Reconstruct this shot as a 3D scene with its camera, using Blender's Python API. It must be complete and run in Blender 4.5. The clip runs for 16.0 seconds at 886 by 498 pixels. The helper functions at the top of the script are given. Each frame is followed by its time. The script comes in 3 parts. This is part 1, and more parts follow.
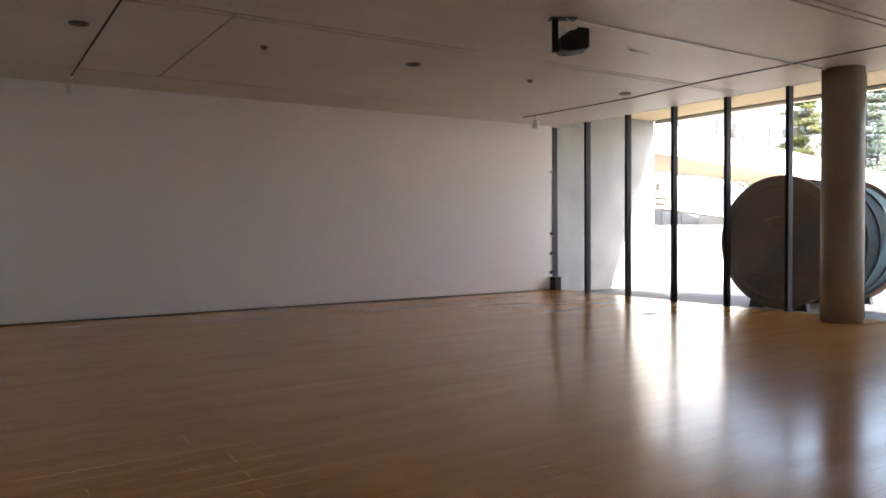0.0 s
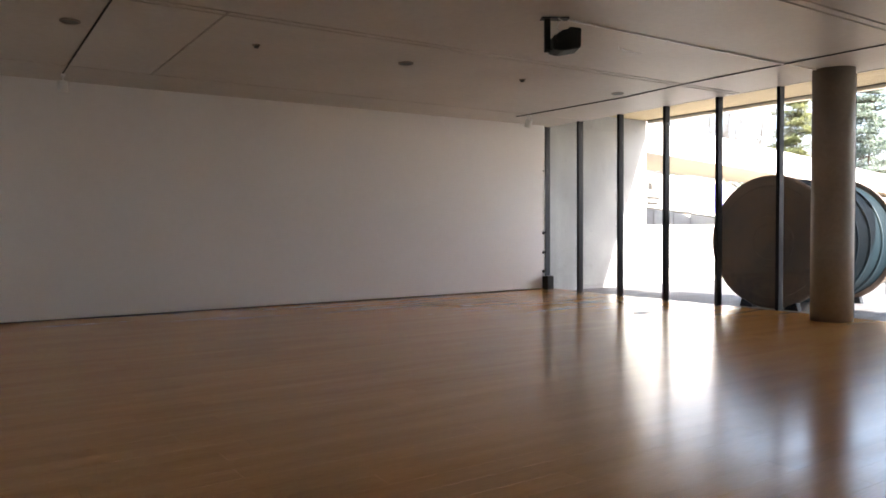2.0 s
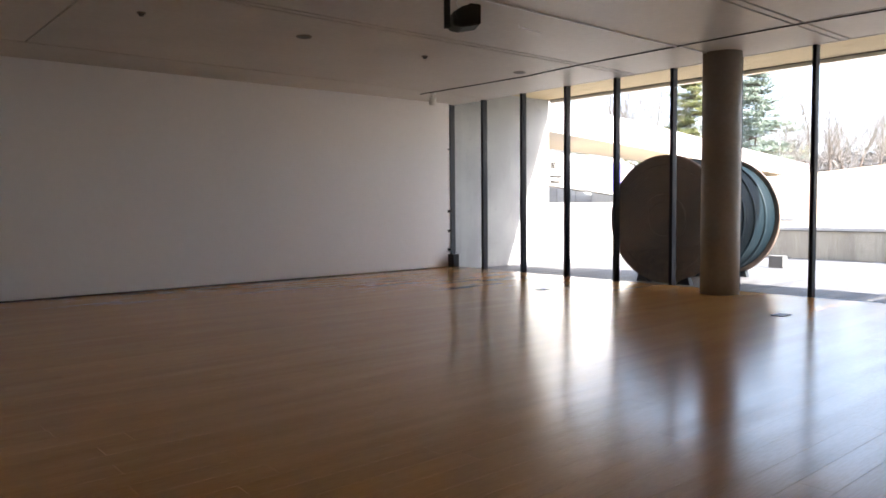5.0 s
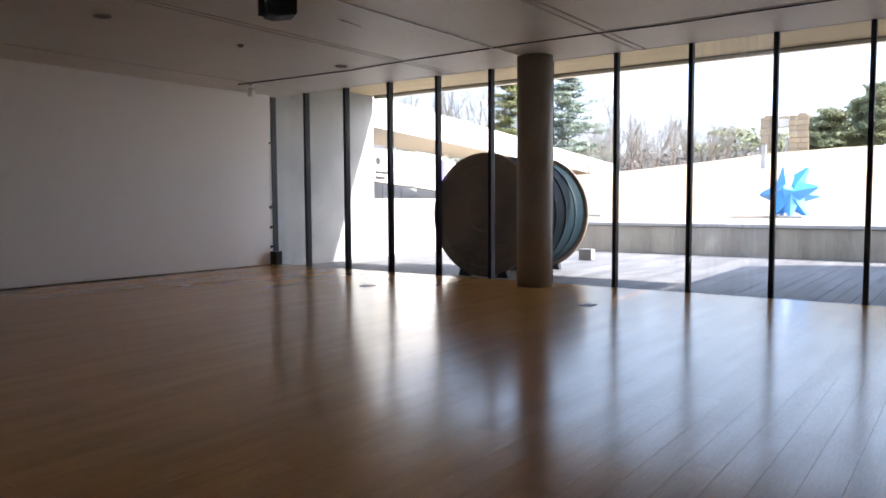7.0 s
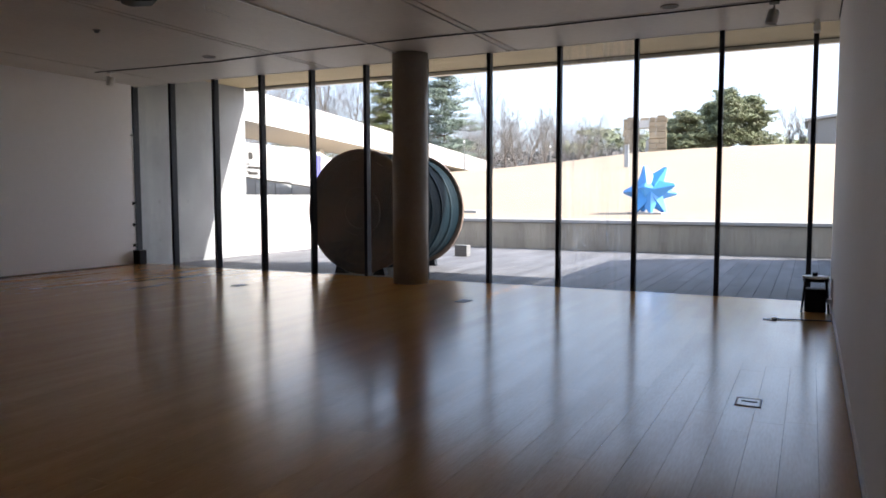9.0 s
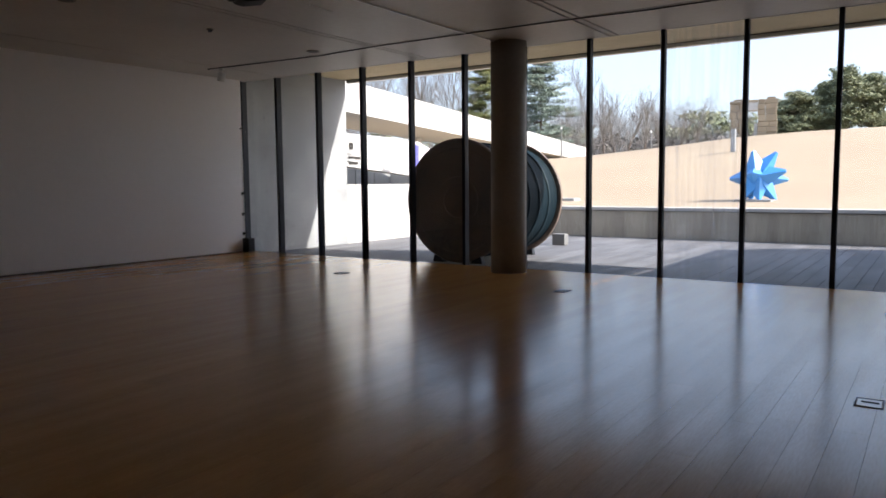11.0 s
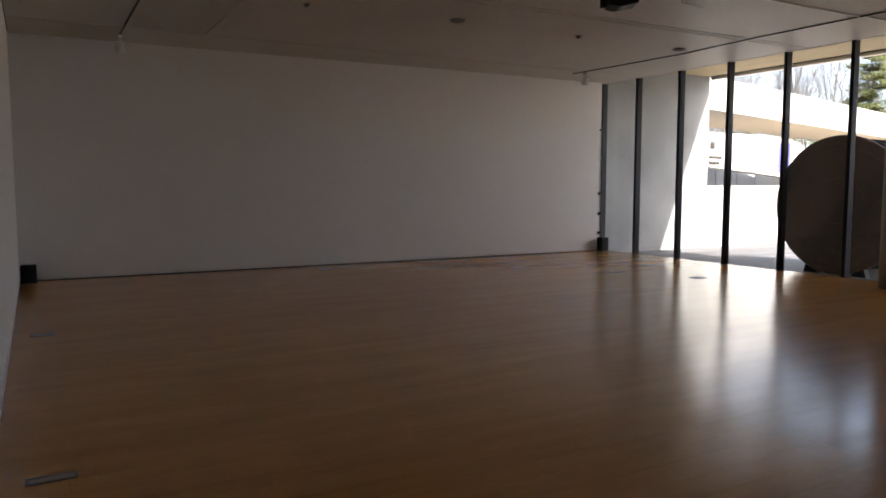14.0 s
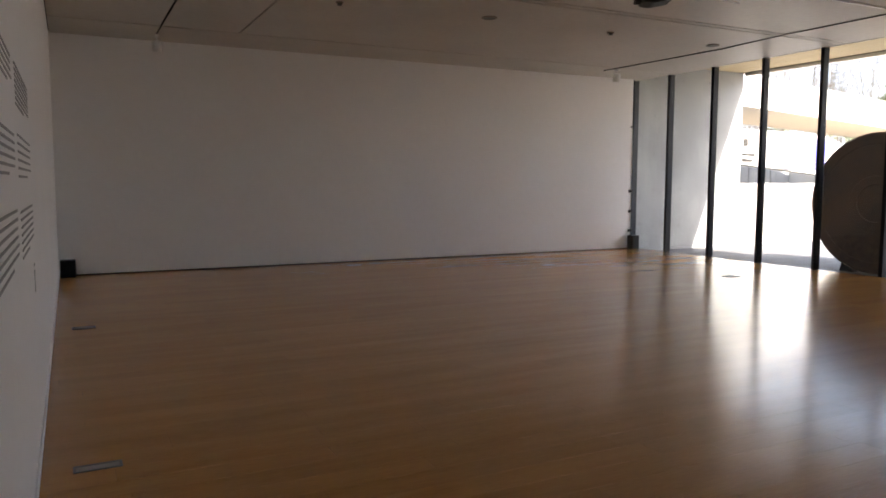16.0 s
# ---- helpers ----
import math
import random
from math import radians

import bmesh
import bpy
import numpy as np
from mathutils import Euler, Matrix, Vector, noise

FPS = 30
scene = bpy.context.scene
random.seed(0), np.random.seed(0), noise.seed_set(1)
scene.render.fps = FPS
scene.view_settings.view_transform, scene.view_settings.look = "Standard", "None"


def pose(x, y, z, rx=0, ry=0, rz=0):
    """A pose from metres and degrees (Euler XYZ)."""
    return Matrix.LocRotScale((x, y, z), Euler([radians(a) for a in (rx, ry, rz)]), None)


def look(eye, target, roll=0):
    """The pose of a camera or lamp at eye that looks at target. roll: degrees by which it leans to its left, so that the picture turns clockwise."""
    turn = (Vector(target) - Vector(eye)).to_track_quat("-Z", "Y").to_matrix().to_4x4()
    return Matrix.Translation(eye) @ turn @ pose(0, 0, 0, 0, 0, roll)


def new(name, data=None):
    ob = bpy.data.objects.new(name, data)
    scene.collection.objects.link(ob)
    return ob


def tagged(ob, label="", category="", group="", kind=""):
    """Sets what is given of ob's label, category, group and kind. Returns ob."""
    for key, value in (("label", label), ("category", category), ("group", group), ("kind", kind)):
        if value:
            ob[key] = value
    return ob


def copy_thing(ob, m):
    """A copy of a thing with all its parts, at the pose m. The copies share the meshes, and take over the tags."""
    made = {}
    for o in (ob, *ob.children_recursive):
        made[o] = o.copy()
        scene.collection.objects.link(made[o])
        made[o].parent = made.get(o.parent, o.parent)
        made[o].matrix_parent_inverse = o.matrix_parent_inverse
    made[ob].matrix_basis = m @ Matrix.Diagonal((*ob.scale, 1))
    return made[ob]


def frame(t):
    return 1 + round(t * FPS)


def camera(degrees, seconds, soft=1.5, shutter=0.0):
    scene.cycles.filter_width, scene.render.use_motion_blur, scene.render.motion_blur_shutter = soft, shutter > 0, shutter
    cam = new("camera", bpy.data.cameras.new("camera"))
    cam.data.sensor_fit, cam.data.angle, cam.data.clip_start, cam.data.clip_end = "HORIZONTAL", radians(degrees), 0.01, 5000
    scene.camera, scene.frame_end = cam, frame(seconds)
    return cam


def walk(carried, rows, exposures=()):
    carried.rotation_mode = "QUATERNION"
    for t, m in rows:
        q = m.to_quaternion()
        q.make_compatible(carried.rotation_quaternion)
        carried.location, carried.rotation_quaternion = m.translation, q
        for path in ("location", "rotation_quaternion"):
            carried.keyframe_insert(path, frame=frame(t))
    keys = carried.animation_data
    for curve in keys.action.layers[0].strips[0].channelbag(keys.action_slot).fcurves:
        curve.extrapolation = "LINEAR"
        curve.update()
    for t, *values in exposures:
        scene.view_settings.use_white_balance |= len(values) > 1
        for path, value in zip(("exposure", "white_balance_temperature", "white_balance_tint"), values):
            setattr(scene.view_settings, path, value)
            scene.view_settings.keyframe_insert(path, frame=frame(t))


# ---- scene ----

# ---- camera ----
cam = camera(62.3, 16.0, soft=1.7)
PATH = [
    (0, look((-0.163, 0.012, 1.519), (0.925, 1.689, 1.463), -0.4)),
    (0.5, look((-0.158, 0.007, 1.519), (0.942, 1.677, 1.463), -0.4)),
    (1, look((-0.155, 0.002, 1.519), (0.954, 1.665, 1.461), -0.3)),
    (1.5, look((-0.157, -0.004, 1.519), (0.952, 1.659, 1.46), -0.3)),
    (2, look((-0.158, -0.009, 1.519), (0.945, 1.658, 1.46), -0.3)),
    (2.5, look((-0.157, -0.013, 1.52), (0.952, 1.65, 1.463), -0.5)),
    (3, look((-0.147, -0.014, 1.52), (0.977, 1.639, 1.464), -0.5)),
    (3.2, look((-0.138, -0.012, 1.52), (0.988, 1.639, 1.459), -0.4)),
    (5.3, look((0.014, 0.029, 1.519), (1.363, 1.501, 1.391), -0.5)),
    (5.5, look((0.03, 0.033, 1.519), (1.415, 1.47, 1.389), -0.5)),
    (6, look((0.071, 0.039, 1.52), (1.542, 1.387, 1.385), -0.5)),
    (6.5, look((0.109, 0.04, 1.522), (1.661, 1.292, 1.371), -0.6)),
    (7, look((0.143, 0.035, 1.523), (1.755, 1.212, 1.389), -0.3)),
    (7.5, look((0.173, 0.03, 1.526), (1.835, 1.133, 1.381), -0.1)),
    (8, look((0.197, 0.026, 1.528), (1.933, 1.01, 1.382), -0.4)),
    (8.2, look((0.201, 0.027, 1.529), (1.984, 0.923, 1.391), -0.2)),
    (10.3, look((0.181, 0.044, 1.57), (1.949, 0.962, 1.396), -0.1)),
    (10.5, look((0.175, 0.047, 1.571), (1.917, 1.013, 1.397), -0.1)),
    (11, look((0.146, 0.054, 1.575), (1.796, 1.17, 1.396), -0.5)),
    (11.5, look((0.108, 0.047, 1.578), (1.62, 1.345, 1.402), -0.9)),
    (12, look((0.072, 0.038, 1.58), (1.436, 1.489, 1.397), -0.7)),
    (12.5, look((0.041, 0.035, 1.582), (1.277, 1.595, 1.39), -0.3)),
    (13, look((0.015, 0.034, 1.584), (1.153, 1.668, 1.405), -0.2)),
    (13.5, look((-0.01, 0.031, 1.585), (1.04, 1.725, 1.414), 0.1)),
    (14, look((-0.034, 0.026, 1.586), (0.935, 1.767, 1.411), 0.0)),
    (14.5, look((-0.056, 0.02, 1.587), (0.861, 1.789, 1.404), 0.0)),
    (15, look((-0.074, 0.015, 1.587), (0.811, 1.799, 1.399), 0.1)),
    (15.5, look((-0.087, 0.013, 1.588), (0.799, 1.796, 1.403), 0.2)),
    (16, look((-0.098, 0.012, 1.588), (0.805, 1.787, 1.405), 0.1)),
]
EXPOSURE = [(t, e, k, 18) for t, e, k in (
    (0.0, 2.76, 7000), (3.2, 2.76, 7000), (5.5, 2.45, 6650), (7.0, 2.05, 6500), (8.2, 1.65, 6500), (10.3, 1.25, 6520), (11.0, 1.08, 6550),
    (12.5, 1.16, 6750), (13.5, 1.62, 6900), (14.0, 1.9, 6950), (15.0, 2.3, 7000), (16.0, 2.45, 7000))]
walk(cam, PATH, EXPOSURE)

# ---- world and sun ----
SUN_WAY = Vector((-0.40, 1.20, -1.0)).normalized()
SUN_HIGH = math.asin(-SUN_WAY.z)
world = bpy.data.worlds.new("daylight")
scene.world = world
world.use_nodes = True
wn = world.node_tree
sky = wn.nodes.new("ShaderNodeTexSky")
sky.sky_type = "NISHITA"
sky.sun_disc = False
sky.sun_elevation = SUN_HIGH
sky.sun_rotation = math.atan2(0.40, -1.20)
sky.air_density, sky.dust_density, sky.ozone_density = 1.0, 3.0, 1.0
wn.nodes["Background"].inputs["Strength"].default_value = 0.15
haze = wn.nodes.new("ShaderNodeMix")
haze.data_type = "RGBA"
haze.inputs[0].default_value = 0.30
haze.inputs[7].default_value = (5.0, 6.5, 8.8, 1)   # thin pale blue haze over the whole sky
wn.links.new(sky.outputs["Color"], haze.inputs[6])
wn.links.new(haze.outputs[2], wn.nodes["Background"].inputs["Color"])
sun_data = bpy.data.lights.new("sun", "SUN")
sun_data.energy, sun_data.angle, sun_data.color = 4.9, radians(0.53), (1.0, 0.95, 0.87)
sun = new("sun", sun_data)
sun.matrix_world = look((30, -60, 50), Vector((30, -60, 50)) + SUN_WAY)

# ---- plan in metres ----
H = 3.987            # ceiling
XG = 12.09           # middle of the mullions
XL, YR = -0.302, -0.256   # text wall and short side wall
Y0 = 13.83           # first mullion
Y1, STEP = 12.64, 1.2608
TZ = -0.10           # terrace level
HS = 4.43            # soffit outside
XS = 15.87           # soffit edge
PX = 21.5            # parapet face
PZ = 0.81


def wall_y(x):
    return 13.675 - 0.012 * (x - 6)


# ---- materials ----
def mat(name, color, rough=0.6, metal=0.0, second=None, scale=6.0, amount=0.5, bump=0.0, bump_scale=60.0, spec=0.5,
        stretch=(1, 1, 1), island=0.0, coat=0.0, rough_vary=0.0, detail=4):
    m = bpy.data.materials.new(name)
    m.use_nodes = True
    nt = m.node_tree
    b = nt.nodes["Principled BSDF"]
    b.inputs["Roughness"].default_value = rough
    b.inputs["Metallic"].default_value = metal
    b.inputs["Specular IOR Level"].default_value = spec
    b.inputs["Coat Weight"].default_value = coat
    b.inputs["Coat Roughness"].default_value = 0.2
    tc = nt.nodes.new("ShaderNodeTexCoord")
    mp = nt.nodes.new("ShaderNodeMapping")
    mp.inputs["Scale"].default_value = stretch
    nt.links.new(tc.outputs["Object"], mp.inputs["Vector"])

    def noise_node(sc, detail):
        n = nt.nodes.new("ShaderNodeTexNoise")
        n.inputs["Scale"].default_value, n.inputs["Detail"].default_value = sc, detail
        nt.links.new(mp.outputs["Vector"], n.inputs["Vector"])
        return n

    second = second or tuple(c * 0.75 for c in color)
    big, fine = noise_node(scale * 0.22, 3), noise_node(scale * 3.1, 6)
    add = nt.nodes.new("ShaderNodeMath")
    add.operation = "MULTIPLY_ADD"
    nt.links.new(big.outputs["Fac"], add.inputs[0])
    add.inputs[1].default_value = 0.6
    half = nt.nodes.new("ShaderNodeMath")
    half.operation = "MULTIPLY"
    half.inputs[1].default_value = 0.4
    nt.links.new(fine.outputs["Fac"], half.inputs[0])
    nt.links.new(half.outputs[0], add.inputs[2])
    rg = nt.nodes.new("ShaderNodeMapRange")
    rg.inputs[1].default_value, rg.inputs[2].default_value = 0.35, 0.65
    rg.inputs[3].default_value, rg.inputs[4].default_value = 0.0, amount
    nt.links.new(add.outputs[0], rg.inputs[0])
    mx = nt.nodes.new("ShaderNodeMix")
    mx.data_type = "RGBA"
    mx.inputs[6].default_value, mx.inputs[7].default_value = (*color, 1), (*second, 1)
    nt.links.new(rg.outputs[0], mx.inputs[0])
    out = mx.outputs[2]
    if island:
        info = nt.nodes.new("ShaderNodeObjectInfo")
        geo = nt.nodes.new("ShaderNodeNewGeometry")
        s = nt.nodes.new("ShaderNodeMath")
        s.operation = "ADD"
        nt.links.new(info.outputs["Random"], s.inputs[0])
        nt.links.new(geo.outputs["Random Per Island"], s.inputs[1])
        fr = nt.nodes.new("ShaderNodeMath")
        fr.operation = "FRACT"
        nt.links.new(s.outputs[0], fr.inputs[0])
        hv = nt.nodes.new("ShaderNodeHueSaturation")
        vr = nt.nodes.new("ShaderNodeMapRange")
        vr.inputs[3].default_value, vr.inputs[4].default_value = 1 - island, 1 + island
        nt.links.new(fr.outputs[0], vr.inputs[0])
        nt.links.new(vr.outputs[0], hv.inputs["Value"])
        nt.links.new(out, hv.inputs["Color"])
        out = hv.outputs["Color"]
    nt.links.new(out, b.inputs["Base Color"])
    if rough_vary:
        rv = nt.nodes.new("ShaderNodeMapRange")
        rv.inputs[1].default_value, rv.inputs[2].default_value = 0.3, 0.7
        rv.inputs[3].default_value, rv.inputs[4].default_value = rough - rough_vary, rough + rough_vary
        nt.links.new(big.outputs["Fac"], rv.inputs[0])
        nt.links.new(rv.outputs[0], b.inputs["Roughness"])
    if bump:
        n = noise_node(bump_scale, detail)
        bp = nt.nodes.new("ShaderNodeBump")
        bp.inputs["Strength"].default_value, bp.inputs["Distance"].default_value = 1.0, bump
        nt.links.new(n.outputs["Fac"], bp.inputs["Height"])
        nt.links.new(bp.outputs["Normal"], b.inputs["Normal"])
    return m


M_WALL = mat("white_wall_paint", (0.89, 0.88, 0.875), 0.75, second=(0.85, 0.84, 0.835), scale=3, amount=0.7, bump=0.0003, bump_scale=30)
M_CEIL = mat("ceiling_paint", (0.65, 0.61, 0.55), 0.5, second=(0.56, 0.52, 0.465), scale=3, amount=0.9, bump=0.0006, bump_scale=14)
M_SLOT = mat("dark_slot", (0.03, 0.028, 0.025), 0.8)
M_FLOOR = mat("varnished_floor", (0.58, 0.30, 0.098), 0.19, second=(0.455, 0.217, 0.063), scale=9, amount=0.9,
              stretch=(0.35, 2.6, 1), island=0.06, rough_vary=0.04, spec=0.45, bump=0.0006, bump_scale=5.0, detail=2)
M_CONC = mat("grey_concrete", (0.41, 0.425, 0.43), 0.8, second=(0.27, 0.283, 0.288), scale=5, amount=1.0, bump=0.0008, bump_scale=16)
M_PARA = mat("weathered_concrete", (0.52, 0.475, 0.39), 0.85, second=(0.31, 0.28, 0.23), scale=7, amount=1.0, bump=0.0015, bump_scale=12, stretch=(1, 1, 0.16))
M_WARMC = mat("warm_soffit_concrete", (0.74, 0.60, 0.37), 0.8, second=(0.56, 0.43, 0.25), scale=5, amount=0.9, bump=0.001, bump_scale=16, stretch=(1, 0.2, 1))
M_COL = mat("column_concrete", (0.34, 0.30, 0.25), 0.5, second=(0.26, 0.228, 0.188), scale=5, amount=0.9, bump=0.0006, bump_scale=14)
M_WHITEC = mat("white_outdoor_concrete", (0.52, 0.515, 0.50), 0.8, second=(0.44, 0.435, 0.42), scale=3, amount=0.9, bump=0.001, bump_scale=14)
M_MULL = mat("dark_steel", (0.030, 0.035, 0.043), 0.55, second=(0.044, 0.05, 0.06), scale=8, amount=0.6, spec=0.18)
M_ALU = mat("brushed_aluminium", (0.55, 0.55, 0.55), 0.35, metal=0.9, scale=12)
M_BLACK = mat("black_plastic", (0.008, 0.008, 0.009), 0.55, second=(0.014, 0.014, 0.014), scale=14, spec=0.25)
M_WPLAST = mat("white_plastic", (0.82, 0.82, 0.80), 0.4, second=(0.72, 0.72, 0.70), scale=14)
M_TEXT = mat("grey_lettering", (0.33, 0.325, 0.325), 0.6, scale=20)
M_DECK = mat("terrace_boards", (0.17, 0.171, 0.18), 0.7, second=(0.10, 0.103, 0.112), scale=7, amount=0.95, bump=0.0015, bump_scale=14, stretch=(0.4, 2, 1), island=0.22)
M_DRUM = mat("rusty_brown_plate", (0.29, 0.20, 0.15), 0.55, second=(0.12, 0.098, 0.09), scale=3.4, amount=1.0, bump=0.0015, bump_scale=10)
M_BLUEG = mat("blue_grey_paint", (0.02, 0.05, 0.072), 0.5, second=(0.03, 0.052, 0.064), scale=3, amount=0.9, bump=0.001, bump_scale=12, spec=0.3)
# darker copy of the blue-grey: the drum core's shade is put into the colour
M_BLUEG_SHADED = mat("shaded_blue_grey_paint", (0.005, 0.017, 0.026), 0.65, second=(0.009, 0.02, 0.027), scale=3, amount=0.9, bump=0.001, bump_scale=12, spec=0.1)
M_STAR = mat("sky_blue_paint", (0.055, 0.30, 0.72), 0.4, second=(0.05, 0.26, 0.62), scale=4, amount=0.7)
M_LAWN = mat("dry_lawn", (0.37, 0.292, 0.20), 0.9, second=(0.295, 0.225, 0.152), scale=0.5, amount=1.0, bump=0.012, bump_scale=2.5)
M_BARK = mat("bark", (0.13, 0.10, 0.08), 0.9, second=(0.08, 0.06, 0.05), scale=6, amount=0.9)
M_TWIG = mat("grey_twigs", (0.165, 0.15, 0.135), 0.9, second=(0.11, 0.10, 0.092), scale=2, amount=0.9)
M_PINE = mat("pine_needles", (0.14, 0.165, 0.08), 0.7, second=(0.18, 0.18, 0.09), scale=1.2, amount=0.9, island=0.4)
M_YELG = mat("yellow_green_needles", (0.19, 0.195, 0.06), 0.7, second=(0.07, 0.095, 0.03), scale=1.2, amount=0.9, island=0.4)
M_BLUEN = mat("blue_green_needles", (0.18, 0.225, 0.175), 0.7, second=(0.13, 0.175, 0.135), scale=1.2, amount=0.9, island=0.4)
M_STONE = mat("tan_stone", (0.42, 0.34, 0.235), 0.85, second=(0.24, 0.19, 0.13), scale=4, amount=1.0, bump=0.03, bump_scale=5, island=0.18)
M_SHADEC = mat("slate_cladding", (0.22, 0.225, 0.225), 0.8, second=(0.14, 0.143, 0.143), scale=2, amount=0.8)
M_BANNER = mat("blue_violet_cloth", (0.10, 0.10, 0.38), 0.7, scale=5)

M_GLASS = bpy.data.materials.new("window_glass")
M_GLASS.use_nodes = True
gt = M_GLASS.node_tree
gt.nodes.remove(gt.nodes["Principled BSDF"])
g_tr, g_gl, g_mx, g_fr, g_pw, g_ma = (gt.nodes.new(n) for n in ("ShaderNodeBsdfTransparent", "ShaderNodeBsdfGlossy", "ShaderNodeMixShader", "ShaderNodeLayerWeight", "ShaderNodeMath", "ShaderNodeMath"))
g_tr.inputs["Color"].default_value = (0.95, 0.97, 0.965, 1)
g_gl.inputs["Roughness"].default_value = 0.02
g_fr.inputs["Blend"].default_value = 0.5
g_pw.operation, g_pw.inputs[1].default_value = "POWER", 4.0
g_ma.operation, g_ma.inputs[1].default_value, g_ma.inputs[2].default_value = "MULTIPLY_ADD", 0.45, 0.025
gt.links.new(g_fr.outputs["Facing"], g_pw.inputs[0])
gt.links.new(g_pw.outputs[0], g_ma.inputs[0])
gt.links.new(g_ma.outputs[0], g_mx.inputs[0])
gt.links.new(g_tr.outputs[0], g_mx.inputs[1])
gt.links.new(g_gl.outputs[0], g_mx.inputs[2])
gt.links.new(g_mx.outputs[0], gt.nodes["Material Output"].inputs["Surface"])


# lets window light through, for the imitated glint on the ceiling
M_GLINT = bpy.data.materials.new("translucent_glint")
M_GLINT.use_nodes = True
ft = M_GLINT.node_tree
f_tl = ft.nodes.new("ShaderNodeBsdfTranslucent")
f_tl.inputs["Color"].default_value = (0.9, 0.9, 0.88, 1)
ft.links.new(f_tl.outputs[0], ft.nodes["Material Output"].inputs["Surface"])

M_DUSTY = M_GLASS.copy()     # one pane with dried water streaks
M_DUSTY.name = "streaked_window_glass"
dt = M_DUSTY.node_tree
d_tc, d_mp, d_no, d_rg, d_mx, d_df = (dt.nodes.new(n) for n in ("ShaderNodeTexCoord", "ShaderNodeMapping", "ShaderNodeTexNoise", "ShaderNodeMapRange", "ShaderNodeMixShader", "ShaderNodeBsdfTranslucent"))
d_mp.inputs["Scale"].default_value = (1, 9, 0.35)
d_no.inputs["Scale"].default_value, d_no.inputs["Detail"].default_value = 1.6, 4
d_rg.inputs[1].default_value, d_rg.inputs[2].default_value, d_rg.inputs[3].default_value, d_rg.inputs[4].default_value = 0.42, 0.75, 0.01, 0.15
d_df.inputs["Color"].default_value = (0.85, 0.86, 0.87, 1)
dt.links.new(d_tc.outputs["Object"], d_mp.inputs["Vector"])
dt.links.new(d_mp.outputs["Vector"], d_no.inputs["Vector"])
dt.links.new(d_no.outputs["Fac"], d_rg.inputs[0])
dt.links.new(d_rg.outputs[0], d_mx.inputs[0])
d_out = dt.nodes["Material Output"].inputs["Surface"]
dt.links.new(d_out.links[0].from_socket, d_mx.inputs[1])
dt.links.new(d_df.outputs[0], d_mx.inputs[2])
dt.links.new(d_mx.outputs[0], d_out)


# ---- mesh helpers ----
def box(bm, x0, x1, y0, y1, z0, z1, bevel=0.0):
    m = Matrix.LocRotScale(((x0 + x1) / 2, (y0 + y1) / 2, (z0 + z1) / 2), None, (abs(x1 - x0), abs(y1 - y0), abs(z1 - z0)))
    vs = bmesh.ops.create_cube(bm, size=1.0, matrix=m)["verts"]
    if bevel:
        es = list({e for v in vs for e in v.link_edges})
        bmesh.ops.bevel(bm, geom=es, offset=bevel, segments=2, affect="EDGES", profile=0.5)
    return bm


def tube(bm, a, b, r0, r1=None, seg=16, cap=True):
    a, b = Vector(a), Vector(b)
    q = (b - a).to_track_quat("Z", "Y")
    m = Matrix.LocRotScale((a + b) / 2, q, None)
    bmesh.ops.create_cone(bm, cap_ends=cap, segments=seg, radius1=r0, radius2=r0 if r1 is None else r1, depth=(b - a).length, matrix=m)
    return bm


def lathe(bm, profile, seg=64, m=Matrix()):
    """A body of revolution about z; profile rows of (radius, height)."""
    rings = []
    for r, z in profile:
        if r < 1e-6:
            rings.append([bm.verts.new(m @ Vector((0, 0, z)))])
        else:
            rings.append([bm.verts.new(m @ Vector((r * math.cos(2 * math.pi * k / seg), r * math.sin(2 * math.pi * k / seg), z))) for k in range(seg)])
    for p, q in zip(rings, rings[1:]):
        for k in range(seg):
            j = (k + 1) % seg
            vs = [p[k % len(p)], p[j % len(p)], q[j % len(q)], q[k % len(q)]]
            vs = list(dict.fromkeys(vs))
            if len(vs) > 2:
                bm.faces.new(vs)
    bmesh.ops.recalc_face_normals(bm, faces=bm.faces)
    return bm


def prism(bm, pts, way):
    """A flat polygon pushed along a vector."""
    way = Vector(way)
    a = [bm.verts.new(Vector(p)) for p in pts]
    b = [bm.verts.new(Vector(p) + way) for p in pts]
    bm.faces.new(a)
    bm.faces.new(b[::-1])
    n = len(pts)
    for k in range(n):
        bm.faces.new([a[k], b[k], b[(k + 1) % n], a[(k + 1) % n]])
    bmesh.ops.recalc_face_normals(bm, faces=bm.faces)
    return bm


def mesh_of(name, bm, material, smooth=False):
    me = bpy.data.meshes.new(name)
    bm.to_mesh(me)
    bm.free()
    me.materials.append(material)
    if smooth:
        me.polygons.foreach_set("use_smooth", [True] * len(me.polygons))
    return me


def part(name, bm, material, parent=None, label="", smooth=False):
    ob = new(name, mesh_of(name, bm, material, smooth))
    if parent is not None:
        ob.parent = parent
    return tagged(ob, label)


def thing(name, label, category, group="", kind="", at=(0, 0, 0)):
    ob = new(name)
    ob.location = at
    return tagged(ob, label, category, group, kind)


B = bmesh.new


